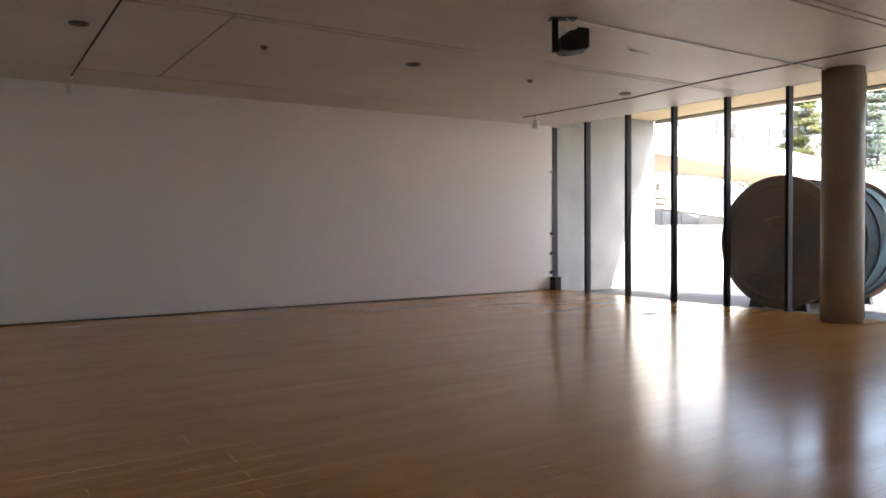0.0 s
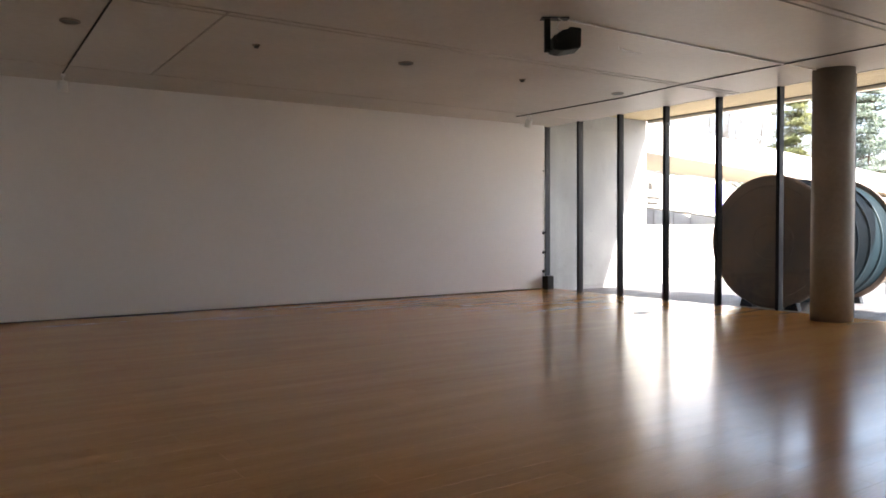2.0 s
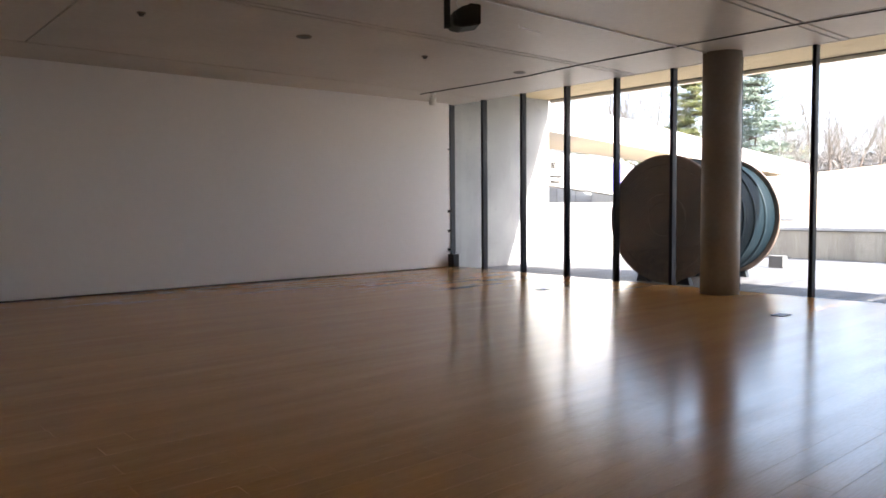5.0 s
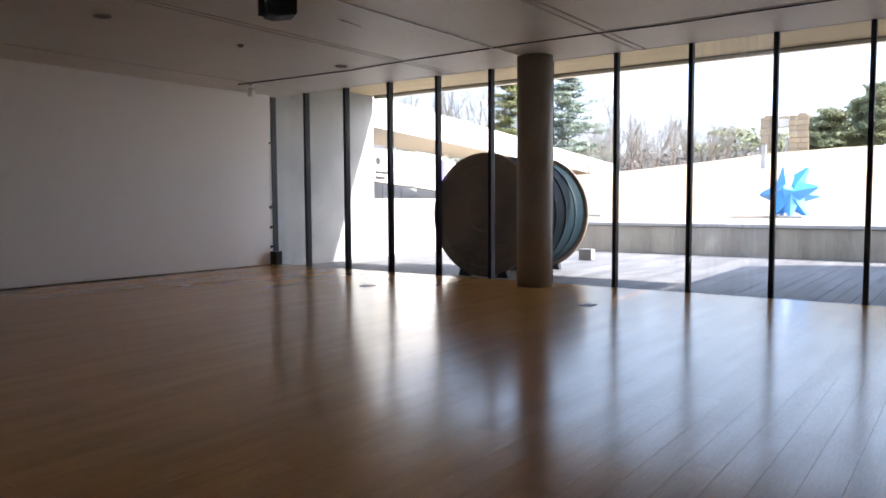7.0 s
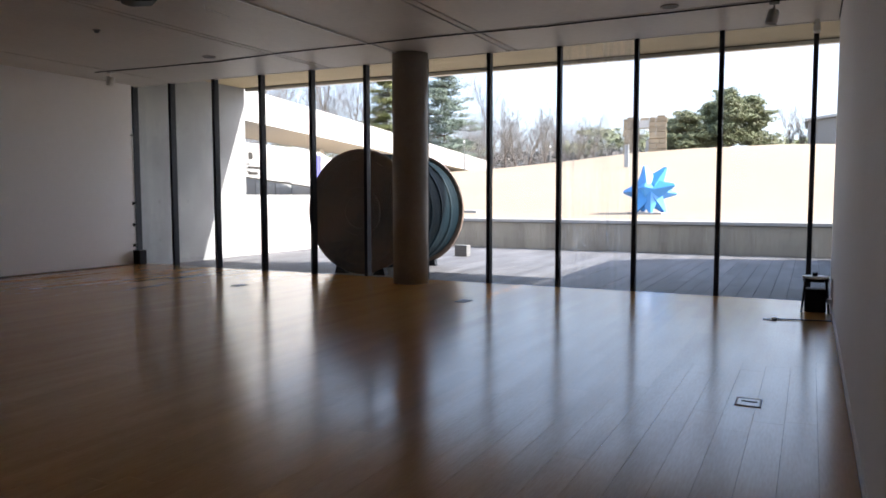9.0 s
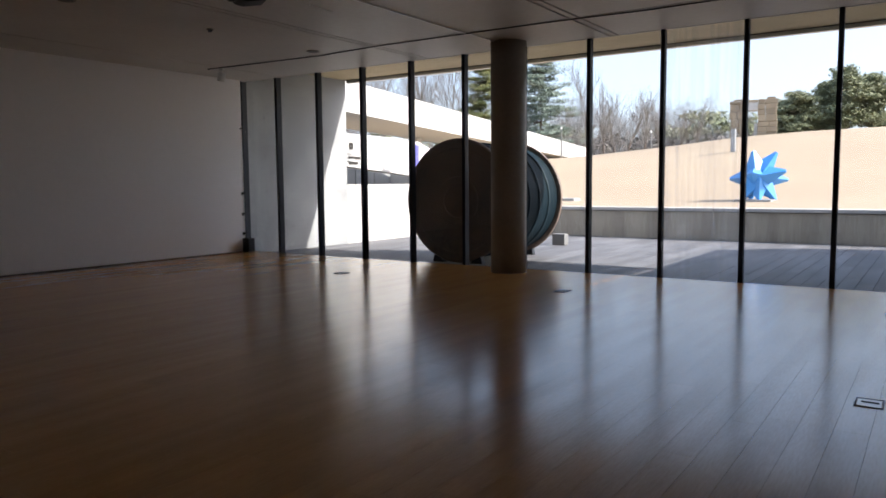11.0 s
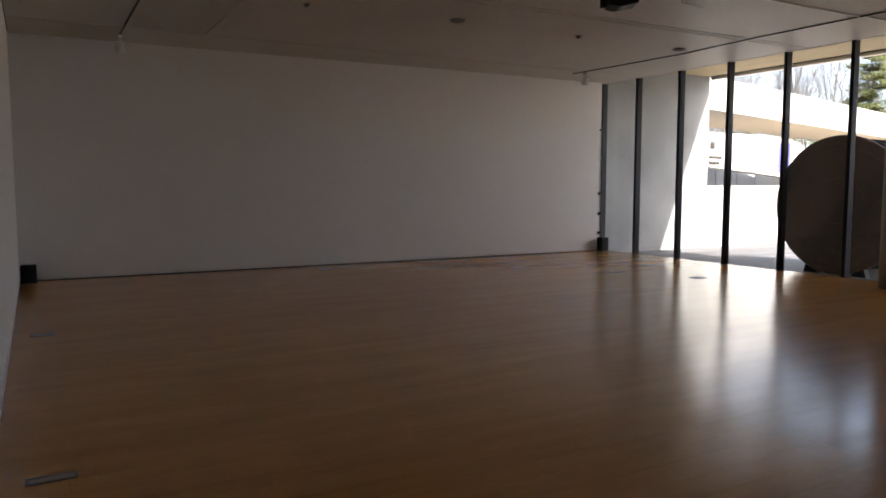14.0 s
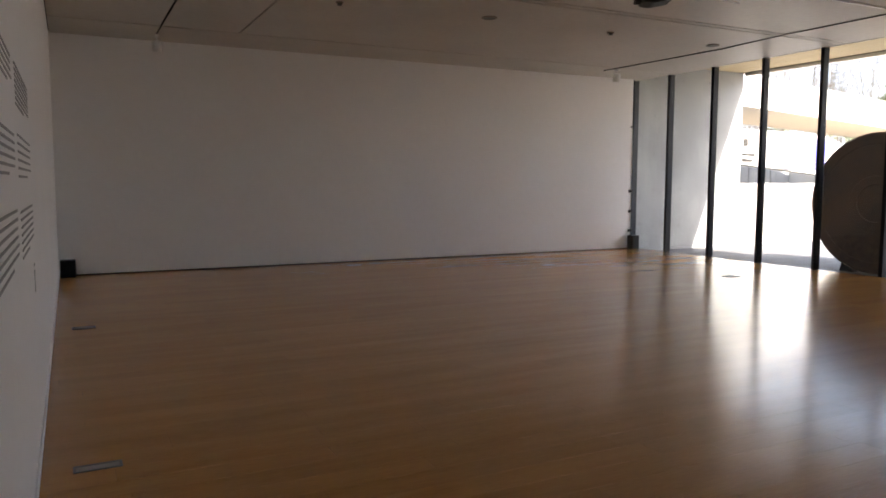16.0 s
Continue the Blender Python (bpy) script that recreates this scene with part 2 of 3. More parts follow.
# ---- room shell ----
bm = B()
prism(bm, [(XL - 0.2, wall_y(XL - 0.2), -0.02), (11.84, wall_y(11.84), -0.02), (11.84, wall_y(11.84), H + 0.3), (XL - 0.2, wall_y(XL - 0.2), H + 0.3)], (0.0, 0.18, 0))
wall_north = tagged(part("wall_north", bm, M_WALL), "long white painted gallery wall", "wall", kind="structure")
wall_west = tagged(part("wall_west", box(B(), XL - 0.2, XL, YR - 0.2, wall_y(XL) - 0.003, -0.02, H + 0.3), M_WALL), "white painted gallery wall with wall text", "wall", kind="structure")
wall_south = tagged(part("wall_south", box(B(), XL + 0.003, 12.03, YR - 0.2, YR, -0.02, H + 0.3), M_WALL), "white painted end wall beside the glass front", "wall", kind="structure")
wall_return = tagged(part("wall_return", box(B(), 11.4, 12.05, 13.845, 13.95, -0.02, H + 0.3), M_CONC), "narrow concrete return between wall and glass front", "wall", kind="structure")

# baseboards with a dark shadow gap at the floor
base = tagged(new("baseboard"), "white painted baseboard with dark floor gap", "baseboard", kind="structure")
bm = B()
prism(bm, [(XL, wall_y(XL) - 0.012, 0.022), (11.84, wall_y(11.84) - 0.012, 0.022), (11.84, wall_y(11.84) - 0.012, 0.10), (XL, wall_y(XL) - 0.012, 0.10)], (0, 0.012, 0))
part("board", bm, M_WALL, base)
bm = B()
prism(bm, [(XL, wall_y(XL) - 0.009, 0.001), (11.84, wall_y(11.84) - 0.009, 0.001), (11.84, wall_y(11.84) - 0.009, 0.022), (XL, wall_y(XL) - 0.009, 0.022)], (0, 0.009, 0))
part("gap_strip", bm, M_SLOT, base, "dark strip at the floor")
part("board", box(B(), XL, XL + 0.01, 0.0, wall_y(XL) - 0.02, 0.022, 0.10), M_WALL, base)
part("gap_strip", box(B(), XL, XL + 0.008, 0.0, wall_y(XL) - 0.02, 0.001, 0.022), M_SLOT, base)
part("board", box(B(), 0.0, 12.0, YR, YR + 0.01, 0.022, 0.10), M_WALL, base)
part("gap_strip", box(B(), 0.0, 12.0, YR, YR + 0.008, 0.001, 0.022), M_SLOT, base)

# ceiling: panels with open joints under a slab, one mesh each
CY = [YR, 4.565, 4.70, 8.36, 8.50, 12.40, 13.74]
bm = B()
for ya, yb in zip(CY, CY[1:]):
    if yb > 12.5:
        xs = [XL, 12.04]
    elif ya > 7:
        xs = [XL, 1.272, 2.472, 10.44, 12.04]
    else:
        xs = [XL, 1.272, 10.44, 12.04]
    for xa, xb in zip(xs, xs[1:]):
        box(bm, xa + 0.014, xb - 0.014, ya + 0.02, yb - 0.02, H, H + 0.03)
ceiling = tagged(part("ceiling", bm, M_CEIL), "off-white ceiling panels with open joints", "ceiling", kind="structure")
tagged(part("ceiling_slab", box(B(), XL - 0.1, 12.04, YR - 0.1, 13.9, H + 0.032, H + 0.2), M_SLOT), "dark void above the ceiling joints", "ceiling", kind="structure")
tagged(part("ceiling_edge", box(B(), 12.044, 12.075, YR, 13.83, H - 0.004, HS), M_CEIL), "painted edge of the ceiling at the glass front", "trim", kind="structure")

# roof over room and overhang, closing the place above
tagged(part("roof", box(B(), XL - 0.4, XS, YR - 0.6, 14.4, HS + 0.004, HS + 0.5), M_WARMC), "board-marked concrete roof slab with overhanging soffit", "roof", kind="structure")
tagged(part("soffit_trim", box(B(), XS - 0.12, XS + 0.02, YR - 0.62, 13.8, HS - 0.085, HS), M_ALU), "pale metal drip edge along the soffit", "trim", kind="structure")

tagged(part("soffit_groove", box(B(), XS - 0.155, XS - 0.121, YR - 0.62, 13.8, HS - 0.012, HS), M_SLOT), "dark groove beside the soffit edge", "trim", kind="structure")

# glass front
window = tagged(new("window_1"), "floor to ceiling glass front with dark steel mullions", "window", kind="structure")
ys = [Y0 - 0.03] + [Y1 - STEP * k for k in range(0, 11)]
ends = ys + [YR]
for y in ys:
    bm = box(B(), XG - 0.075, XG + 0.045, y - 0.034, y + 0.034, -0.03, HS, 0.006)
    mullion = part("mullion", bm, M_MULL, window)
    bm = box(B(), XG + 0.047, XG + 0.085, y - 0.022, y + 0.022, TZ, HS, 0.004)
    part("pressure_plate", bm, M_MULL, mullion, "narrow dark metal cover strip")
for ya, yb in zip(ends[1:], ends):
    lo = ya + (0.036 if ya > YR else 0.003)
    dusty = 2.4 < ya < 2.7
    pane = part("pane", box(B(), XG + 0.012, XG + 0.024, lo, yb - 0.036, -0.005, HS - 0.01), M_DUSTY if dusty else M_GLASS, window, "glass pane with dried water streaks" if dusty else "clear glass pane")
    pane.visible_shadow = False
    part("sill", box(B(), XG - 0.02, XG + 0.045, lo, yb - 0.036, TZ + 0.002, -0.006), M_MULL, window)

# concrete wings outside
wing = tagged(part("wing_wall_north", box(B(), 12.10, 15.76, 13.84, 14.3, TZ - 0.2, HS), M_CONC), "smooth concrete wing wall with tie holes, partly sunlit", "wall", kind="structure")
for i, x in enumerate((12.75, 13.65, 14.55, 15.35)):
    for z in (0.5, 1.4, 2.3, 3.2, 4.1):
        bm = B()
        tube(bm, (x, 13.842, z), (x, 13.832, z), 0.028, seg=10)
        part("tie_hole_plug", bm, M_SHADEC, wing)
for z in (0.95, 1.85, 2.75, 3.65):
    part("formwork_line", box(B(), 12.12, 15.75, 13.836, 13.842, z - 0.006, z + 0.006), M_CONC, wing)
# out of view; length and cut corner are set by the shade it casts
tagged(part("wing_wall_south", prism(B(), [(12.05, -1.4, TZ - 0.2), (21.1, -1.4, TZ - 0.2), (21.1, -1.4, 3.3), (20.35, -1.4, HS), (12.05, -1.4, HS)], (0, 0.48, 0)), M_CONC), "unseen concrete wing wall, outlined to shade the terrace", "wall", kind="structure")

# column
col = thing("column", "round beige concrete column beside the glass front", "column", at=(11.50, 6.33, 0))
part("shaft", lathe(B(), [(0, 0), (0.31, 0), (0.31, 1.0), (0.31, 2.0), (0.31, 3.0), (0.31, H - 0.001), (0, H - 0.001)], 72), M_COL, col, smooth=True)

# ---- ground outside: lawn hill, one sheet ----
def crest(a):
    """Slope of the skyline of the lawn seen from the room, by bearing in degrees."""
    return float(np.interp(a, [-30, -2, 2, 8, 12.5, 18, 24.5, 40, 60], [0.048, 0.0575, 0.0590, 0.0573, 0.0520, 0.0415, 0.031, 0.022, 0.02]))


def lawn_z(x, y):
    if x < PX + 0.15:
        return -0.45
    d, a = math.hypot(x, y), math.degrees(math.atan2(y, x))
    top = 1.62 + crest(a) * 62
    s = min(max((d - 25) / 37, 0), 1)
    z = PZ - 0.03 + (top - PZ) * s * s * (3 - 2 * s)
    if d > 62:
        z -= min((d - 62) * 0.03, top - 0.5)
    return z


def lawn_at(slope, az, near=24):
    """The place on the lawn that shows at a slope and a bearing."""
    c, s = math.cos(radians(az)), math.sin(radians(az))
    d = near
    while d < 61 and (lawn_z(d * c, d * s) - 1.62) / d < slope:
        d += 0.1
    return Vector((d * c, d * s, lawn_z(d * c, d * s)))


def polar(d, az):
    return Vector((d * math.cos(radians(az)), d * math.sin(radians(az)), 0))


gx = [-1500, -300, -60, 0, PX + 0.09, PX + 0.2] + [22 + 1.5 * k for k in range(60)] + [120, 160, 250, 500, 1500]
gy = [-1500, -400, -150, -80] + [-50 + 2.0 * k for k in range(61)] + [90, 130, 250, 500, 1500]
verts = [(x, y, lawn_z(x, y) + (0.05 * noise.noise((x * 0.2, y * 0.2, 0)) if x > 22 else 0)) for x in gx for y in gy]
n = len(gy)
faces = [(i * n + j, (i + 1) * n + j, (i + 1) * n + j + 1, i * n + j + 1) for i in range(len(gx) - 1) for j in range(n - 1)]
me = bpy.data.meshes.new("ground")
me.from_pydata(verts, [], faces)
me.materials.append(M_LAWN)
me.polygons.foreach_set("use_smooth", [True] * len(me.polygons))
tagged(new("ground", me), "dry straw-coloured lawn rising to a low hill", "lawn", kind="structure")

# parapet at the end of the terrace
parapet = tagged(new("parapet"), "low concrete retaining wall with pale coping", "wall", kind="structure")
part("wall_body", box(B(), PX, PX + 0.4, -0.918, 13.83, TZ - 0.3, PZ - 0.12), M_PARA, parapet)
part("coping", box(B(), PX - 0.05, PX + 0.45, -0.918, 13.83, PZ - 0.10, PZ, 0.015), M_WHITEC, parapet, "pale concrete coping")
part("groove", box(B(), PX + 0.03, PX + 0.38, -0.918, 13.83, PZ - 0.12, PZ - 0.10), M_SLOT, parapet)

# white building beyond the terrace
annex = thing("annex_building", "white concrete building with a long sloping roof band and ramp", "building")
part("low_wall", box(B(), 15.763, 24.0, 13.846, 14.2, TZ - 0.2, 1.56), M_WHITEC, annex)
bm = B()
prism(bm, [(15.0, 15.6, 2.36), (22.2, 15.6, 1.76), (22.9, 15.6, 1.75), (22.75, 15.6, 2.35), (22.3, 15.6, 2.85), (21.6, 15.6, 3.06), (20.4, 15.6, 3.13), (15.0, 15.6, 3.20)], (0, 0.4, 0))
part("ramp_parapet", bm, M_WHITEC, annex)
part("recess_wall", box(B(), 15.0, 25.0, 17.2, 17.5, TZ, 2.6), M_CONC, annex, "grey wall in the shaded recess")
# added block that keeps the sun off the recess wall
part("recess_cheek", box(B(), 22.0, 22.25, 15.0, 17.2, TZ, 1.95), M_WHITEC, annex)
for k in range(6):
    part("panel_joint", box(B(), 15.8 + 1.05 * k, 15.83 + 1.05 * k, 17.185, 17.2, TZ, 2.6), M_SHADEC, annex)
bm = B()
p0, p1 = Vector((16.0, 16.75, 0)), Vector((73.0, 31.0, 0))
prism(bm, [p0 + Vector((0, 0, 4.2)), p1 + Vector((0, 0, 3.75)), p1 + Vector((0, 0, 5.15)), p0 + Vector((0, 0, 5.3))], (-0.85, 3.4, 0))
part("roof_band", bm, M_WHITEC, annex)
for k in range(3):
    q = p0.lerp(p1, 0.10 + 0.20 * k) + Vector((-0.6, 2.6, 0))
    part("pier", box(B(), q.x - 0.2, q.x + 0.2, q.y - 0.2, q.y + 0.2, -0.4, 4.0), M_WHITEC, annex)
for k in range(3):
    part("rail", box(B(), 17.2, 18.0, 15.48, 15.52, 2.35 + 0.12 * k, 2.38 + 0.12 * k), M_SHADEC, annex, "thin dark rail")

# ---- outdoor things ----
drum = thing("drum_sculpture", "large brown and blue-grey steel drum sculpture lying on the terrace", "sculpture", at=(13.1, 8.42, TZ + 1.302))
turn_x = Matrix.Rotation(radians(90), 4, "Y")
front = part("front_disc", lathe(B(), [(0, -0.03), (0.34, -0.03), (0.35, -0.04), (0.50, -0.04), (0.51, -0.03), (1.09, -0.03), (1.10, -0.036), (1.26, -0.036), (1.30, -0.02), (1.30, 0.03), (1.27, 0.04), (0, 0.04)], 128, turn_x), M_DRUM, drum, "brown rusty round plate")
part("core", lathe(B(), [(1.21, 0.04), (1.21, 2.25)], 128, turn_x), M_BLUEG_SHADED, drum, "blue-grey painted cylinder, darkened for its shade", smooth=True)
# rings keep the lighter blue-grey, to stand out as sunlit crescents
for k in range(4):
    x0 = 0.40 + 0.46 * k
    part("ring", lathe(B(), [(1.208, x0), (1.24, x0 + 0.008), (1.246, x0 + 0.02), (1.246, x0 + 0.03), (1.24, x0 + 0.042), (1.208, x0 + 0.05)], 128, turn_x), M_BLUEG, drum, "blue-grey painted hoop", smooth=True)
part("back_disc", lathe(B(), [(0, 2.25), (1.25, 2.25), (1.30, 2.262), (1.30, 2.33), (1.26, 2.34), (0, 2.34)], 128, turn_x), M_DRUM, drum)
for y in (-0.62, 0.62):
    for x in (0.0, 2.28):
        bm = B()
        s = 1 if y > 0 else -1
        prism(bm, [(x - 0.06, s * 0.32, -1.301), (x - 0.06, s * 0.62, -1.301), (x - 0.06, s * 0.58, -1.15), (x - 0.06, s * 0.40, -1.225)], (0.12, 0, 0))
        part("chock", bm, M_MULL, drum, "dark steel chock")

block = tagged(part("concrete_block", box(B(), 18.0, 18.25, 8.24, 8.60, TZ, TZ + 0.30, 0.012), M_SHADEC), "small grey concrete block on the terrace", "block")

# star sculpture: blunt four-sided spikes round a small core
foot = lawn_at(-0.0265, 11.0)
R_STAR = foot.length * 0.0335
star = thing("star_sculpture", "bright blue steel star with blunt four-sided spikes on the lawn", "sculpture", at=(foot.x, foot.y, foot.z + R_STAR * 0.86))
star.rotation_euler[2] = radians(10.85)
bm = B()
bmesh.ops.create_icosphere(bm, subdivisions=1, radius=R_STAR * 0.42)
part("hub", bm, M_STAR, star)
SPIKES = ((-0.1, 0.15, 1.0, 0.98), (0.1, -0.62, 0.86, 1.12), (-0.35, -1.0, 0.22, 1.05), (0.5, -1.0, -0.10, 1.20), (0.3, 0.95, -0.05, 0.98),
          (-0.45, 0.5, -0.86, 0.0), (-0.5, -0.1, -0.86, 0.0), (0.05, -0.68, -0.86, 0.0), (-1.0, 0.25, 0.25, 0.62), (0.9, 0.4, 0.55, 0.95), (0.8, 0.2, -0.86, 0.0))
for x, y, z, reach in SPIKES:
    w = Vector((x, y, z)).normalized()
    tip = w * R_STAR * (reach or 0.84 / -w.z)
    u = w.cross(Vector((0, 0, 1)) if abs(w.z) < 0.9 else Vector((1, 0, 0))).normalized()
    v = w.cross(u)
    bm = B()
    rings = []
    for c, rad in ((w * R_STAR * 0.10, 0.30), (w * R_STAR * 0.28, 0.40), (tip, 0.06)):
        rings.append([bm.verts.new(c + (u * math.cos(t) + v * math.sin(t)) * R_STAR * rad) for t in (0.0, 1.57, 3.14, 4.71)])
    for p, q in zip(rings, rings[1:]):
        for k in range(4):
            bm.faces.new([p[k], p[(k + 1) % 4], q[(k + 1) % 4], q[k]])
    bm.faces.new(rings[-1])
    bm.faces.new(rings[0][::-1])
    bmesh.ops.recalc_face_normals(bm, faces=bm.faces)
    part("spike", bm, M_STAR, star)
slab = tagged(part("base_slab", box(B(), foot.x - 0.7, foot.x + 0.7, foot.y - 0.6, foot.y + 0.6, foot.z - 0.2, foot.z + 0.04), M_CONC), "flat pale base slab under the star", "slab")

# stone gate and stele on the hill
g = polar(61, 11.3)
gz = lawn_z(g.x, g.y) - 0.25
gate = thing("stone_gate", "tan rough stone gate with a doorway on the hill", "monument", at=(g.x, g.y, gz))
gate.rotation_euler[2] = radians(10.9)
rng = random.Random(41)
for y0, y1, top in ((0.50, 1.62, 2.9), (-1.62, -0.32, 3.0)):
    z = 0.0
    while z < top - 0.05:
        h = min(rng.uniform(0.38, 0.62), top - z)
        cut = rng.uniform(0.35, 0.65) * (y1 - y0) + y0
        for ya, yb in ((y0 + rng.uniform(-0.07, 0.05), cut), (cut + 0.015, y1 + rng.uniform(-0.05, 0.07))):
            part("stone", box(B(), -0.45 + rng.uniform(-0.08, 0.05), 0.45, ya, yb, z, z + h - 0.012, 0.04), M_STONE, gate)
        z += h
part("lintel", box(B(), -0.42, 0.42, -0.36, 0.50, 2.15, 2.75, 0.04), M_WHITEC, gate, "pale stone lintel")
for k, (y0, y1, z0) in enumerate(((-1.5, -0.9, 3.0), (-0.3, 0.4, 2.75), (0.6, 1.4, 2.9))):
    part("top_stone", box(B(), -0.35, 0.35, y0, y1, z0, z0 + 0.14 + 0.08 * (k % 2), 0.04), M_STONE, gate)
part("inner_post", box(B(), -0.2, 0.2, -0.30, -0.05, 0, 1.2, 0.02), M_WHITEC, gate)
q = lawn_at(0.0350, 12.6, 30)
tagged(part("stele", box(B(), q.x - 0.12, q.x + 0.12, q.y - 0.13, q.y + 0.13, q.z - 0.2, q.z + 0.028 * q.length, 0.03), M_CONC), "slim grey stone stele standing on the lawn", "monument")
q = lawn_at(-0.0265, 24.3, 23)
tagged(part("lawn_marker", box(B(), q.x - 0.3, q.x + 0.3, q.y - 0.35, q.y + 0.35, q.z - 0.1, q.z + 0.10, 0.02), M_CONC), "low flat grey stone marker on the lawn", "marker")

# far grey building with a slanting roof
q = polar(76, -1.6)
far_b = thing("grey_building", "distant dark grey building with a slanting roof", "building", at=(q.x, q.y, 4.0))
bm = B()
prism(bm, [(0, 2.6, 0), (0, -6, 0), (0, -6, 5.4), (0, 2.6, 4.25)], (9, 0, 0))
part("wall_body", bm, M_SHADEC, far_b)
bm = B()
prism(bm, [(-0.3, 2.9, 4.26), (-0.3, -6, 5.46), (-0.3, -6, 5.7), (-0.3, 2.9, 4.5)], (9.6, 0, 0))
part("roof_edge", bm, M_CONC, far_b)
part("side_wing", box(B(), 1, 6, 2.65, 4.6, 0, 2.2), M_SHADEC, far_b)

# banner on a post in front of the annex
ban = thing("banner_post", "slim post with a blue-violet cloth banner", "banner", at=(19.95, 14.6, 0))
part("post", tube(B(), (0, 0, TZ), (0, 0, 3.1), 0.028), M_ALU, ban)
bm = B()
prism(bm, [(-0.30, -0.02, 1.93), (0.32, 0.02, 1.96), (0.34, 0.02, 2.86), (-0.28, -0.02, 2.84)], (0, 0.01, 0))
part("cloth", bm, M_BANNER, ban)
sg = thing("wall_sign", "small dark lettering on the white ramp wall", "sign", at=(17.84, 15.598, 2.36))
for k in range(2):
    part("text_bar", box(B(), 0, 0.55 - 0.1 * k, -0.012, 0.0, -0.17 * k, -0.17 * k + 0.09), M_SLOT, sg)
part("emblem", box(B(), 0.02, 0.22, -0.012, 0, 0.30, 0.52), M_SLOT, sg)

# lamp and loudspeaker post near the end of the roof band
q = polar(60, 24.9)
lamp = thing("lamp_post", "slim park lamp post with a pale head", "lamp", at=(q.x, q.y, lawn_z(q.x, q.y)))
part("post", tube(B(), (0, 0, 0), (0, 0, 2.3), 0.05, 0.04), M_SHADEC, lamp)
part("head", lathe(B(), [(0, 2.3), (0.06, 2.31), (0.075, 2.42), (0.05, 2.5), (0, 2.51)], 20), M_WPLAST, lamp, smooth=True)
q = polar(60, 18.3)
lamp2 = copy_thing(lamp, Matrix.Translation((q.x, q.y, lawn_z(q.x, q.y) - 1.1)))


# ---- trees ----
def limb_mesh(name, segs, material, sides=4):
    """One mesh of tapered limbs; rows of (a, b, ra, rb)."""
    vs, fs = [], []
    for a, b, ra, rb in segs:
        w = (b - a).normalized()
        u = w.orthogonal().normalized()
        v = w.cross(u)
        k0 = len(vs)
        for c, r in ((a, ra), (b, rb)):
            for k in range(sides):
                t = 2 * math.pi * k / sides
                vs.append(c + (u * math.cos(t) + v * math.sin(t)) * r)
        for k in range(sides):
            j = (k + 1) % sides
            fs.append((k0 + k, k0 + j, k0 + sides + j, k0 + sides + k))
    me = bpy.data.meshes.new(name)
    me.from_pydata([tuple(v) for v in vs], [], fs)
    me.materials.append(material)
    return me


def grow(rng, base, height, spread=0.5, levels=4, r0=0.12, kids=4):
    segs = []

    def go(a, way, length, r, level):
        p = a
        steps = 3 if level else 5
        for s in range(steps):
            way = (way + Vector((rng.uniform(-1, 1), rng.uniform(-1, 1), rng.uniform(-0.3, 0.6))) * 0.13).normalized()
            q = p + way * (length / steps)
            r2 = r * (1 - 0.8 / steps) if level < levels else r * 0.6
            segs.append((p, q, r, max(r2, 0.010)))
            if level < levels and (level or s >= 1):
                for _ in range(kids if level == 0 else 2):
                    side = Vector((rng.uniform(-1, 1), rng.uniform(-1, 1), rng.uniform(-0.1, 0.5))).normalized()
                    go(q, (way * (1 - spread) + side * spread + Vector((0, 0, 0.25))).normalized(), length * rng.uniform(0.35, 0.55), r2 * 0.55, level + 1)
            p, r = q, r2

    go(Vector(base), Vector((0, 0, 1)), height * 0.85, r0, 0)
    return segs


def leaf_mesh(name, rng, clumps, material, count, size):
    """Many small blades in flattened clumps; rows of (centre, rx, rz)."""
    vs, fs = [], []
    for c, rx, rz in clumps:
        for _ in range(count):
            t, u = rng.uniform(0, 2 * math.pi), rng.random() ** 0.5
            p = Vector(c) + Vector((rx * u * math.cos(t), rx * u * math.sin(t), rz * rng.uniform(-1, 1) * (1 - 0.6 * u)))
            a = Vector((rng.uniform(-1, 1), rng.uniform(-1, 1), rng.uniform(-0.5, 0.8))).normalized() * size * rng.uniform(0.6, 1.4)
            b = a.orthogonal().normalized() * size * rng.uniform(0.25, 0.5)
            k = len(vs)
            vs += [tuple(p - a), tuple(p + b), tuple(p + a), tuple(p - b)]
            fs.append((k, k + 1, k + 2, k + 3))
    me = bpy.data.meshes.new(name)
    me.from_pydata(vs, [], fs)
    me.materials.append(material)
    return me


def bare_tree(seed, at, height, label, r0=0.12, spread=0.5, levels=3):
    rng = random.Random(seed)
    t = thing("bare_tree", label, "tree", "bare trees behind the hill", at=at)
    segs = grow(rng, (0, 0, 0), height, spread, levels, r0)
    trunk = new("trunk", limb_mesh("trunk", segs[:5], M_BARK, 7))
    trunk.parent = t
    crown = new("crown", limb_mesh("crown", segs[5:], M_TWIG, 3))
    crown.parent = t
    return t


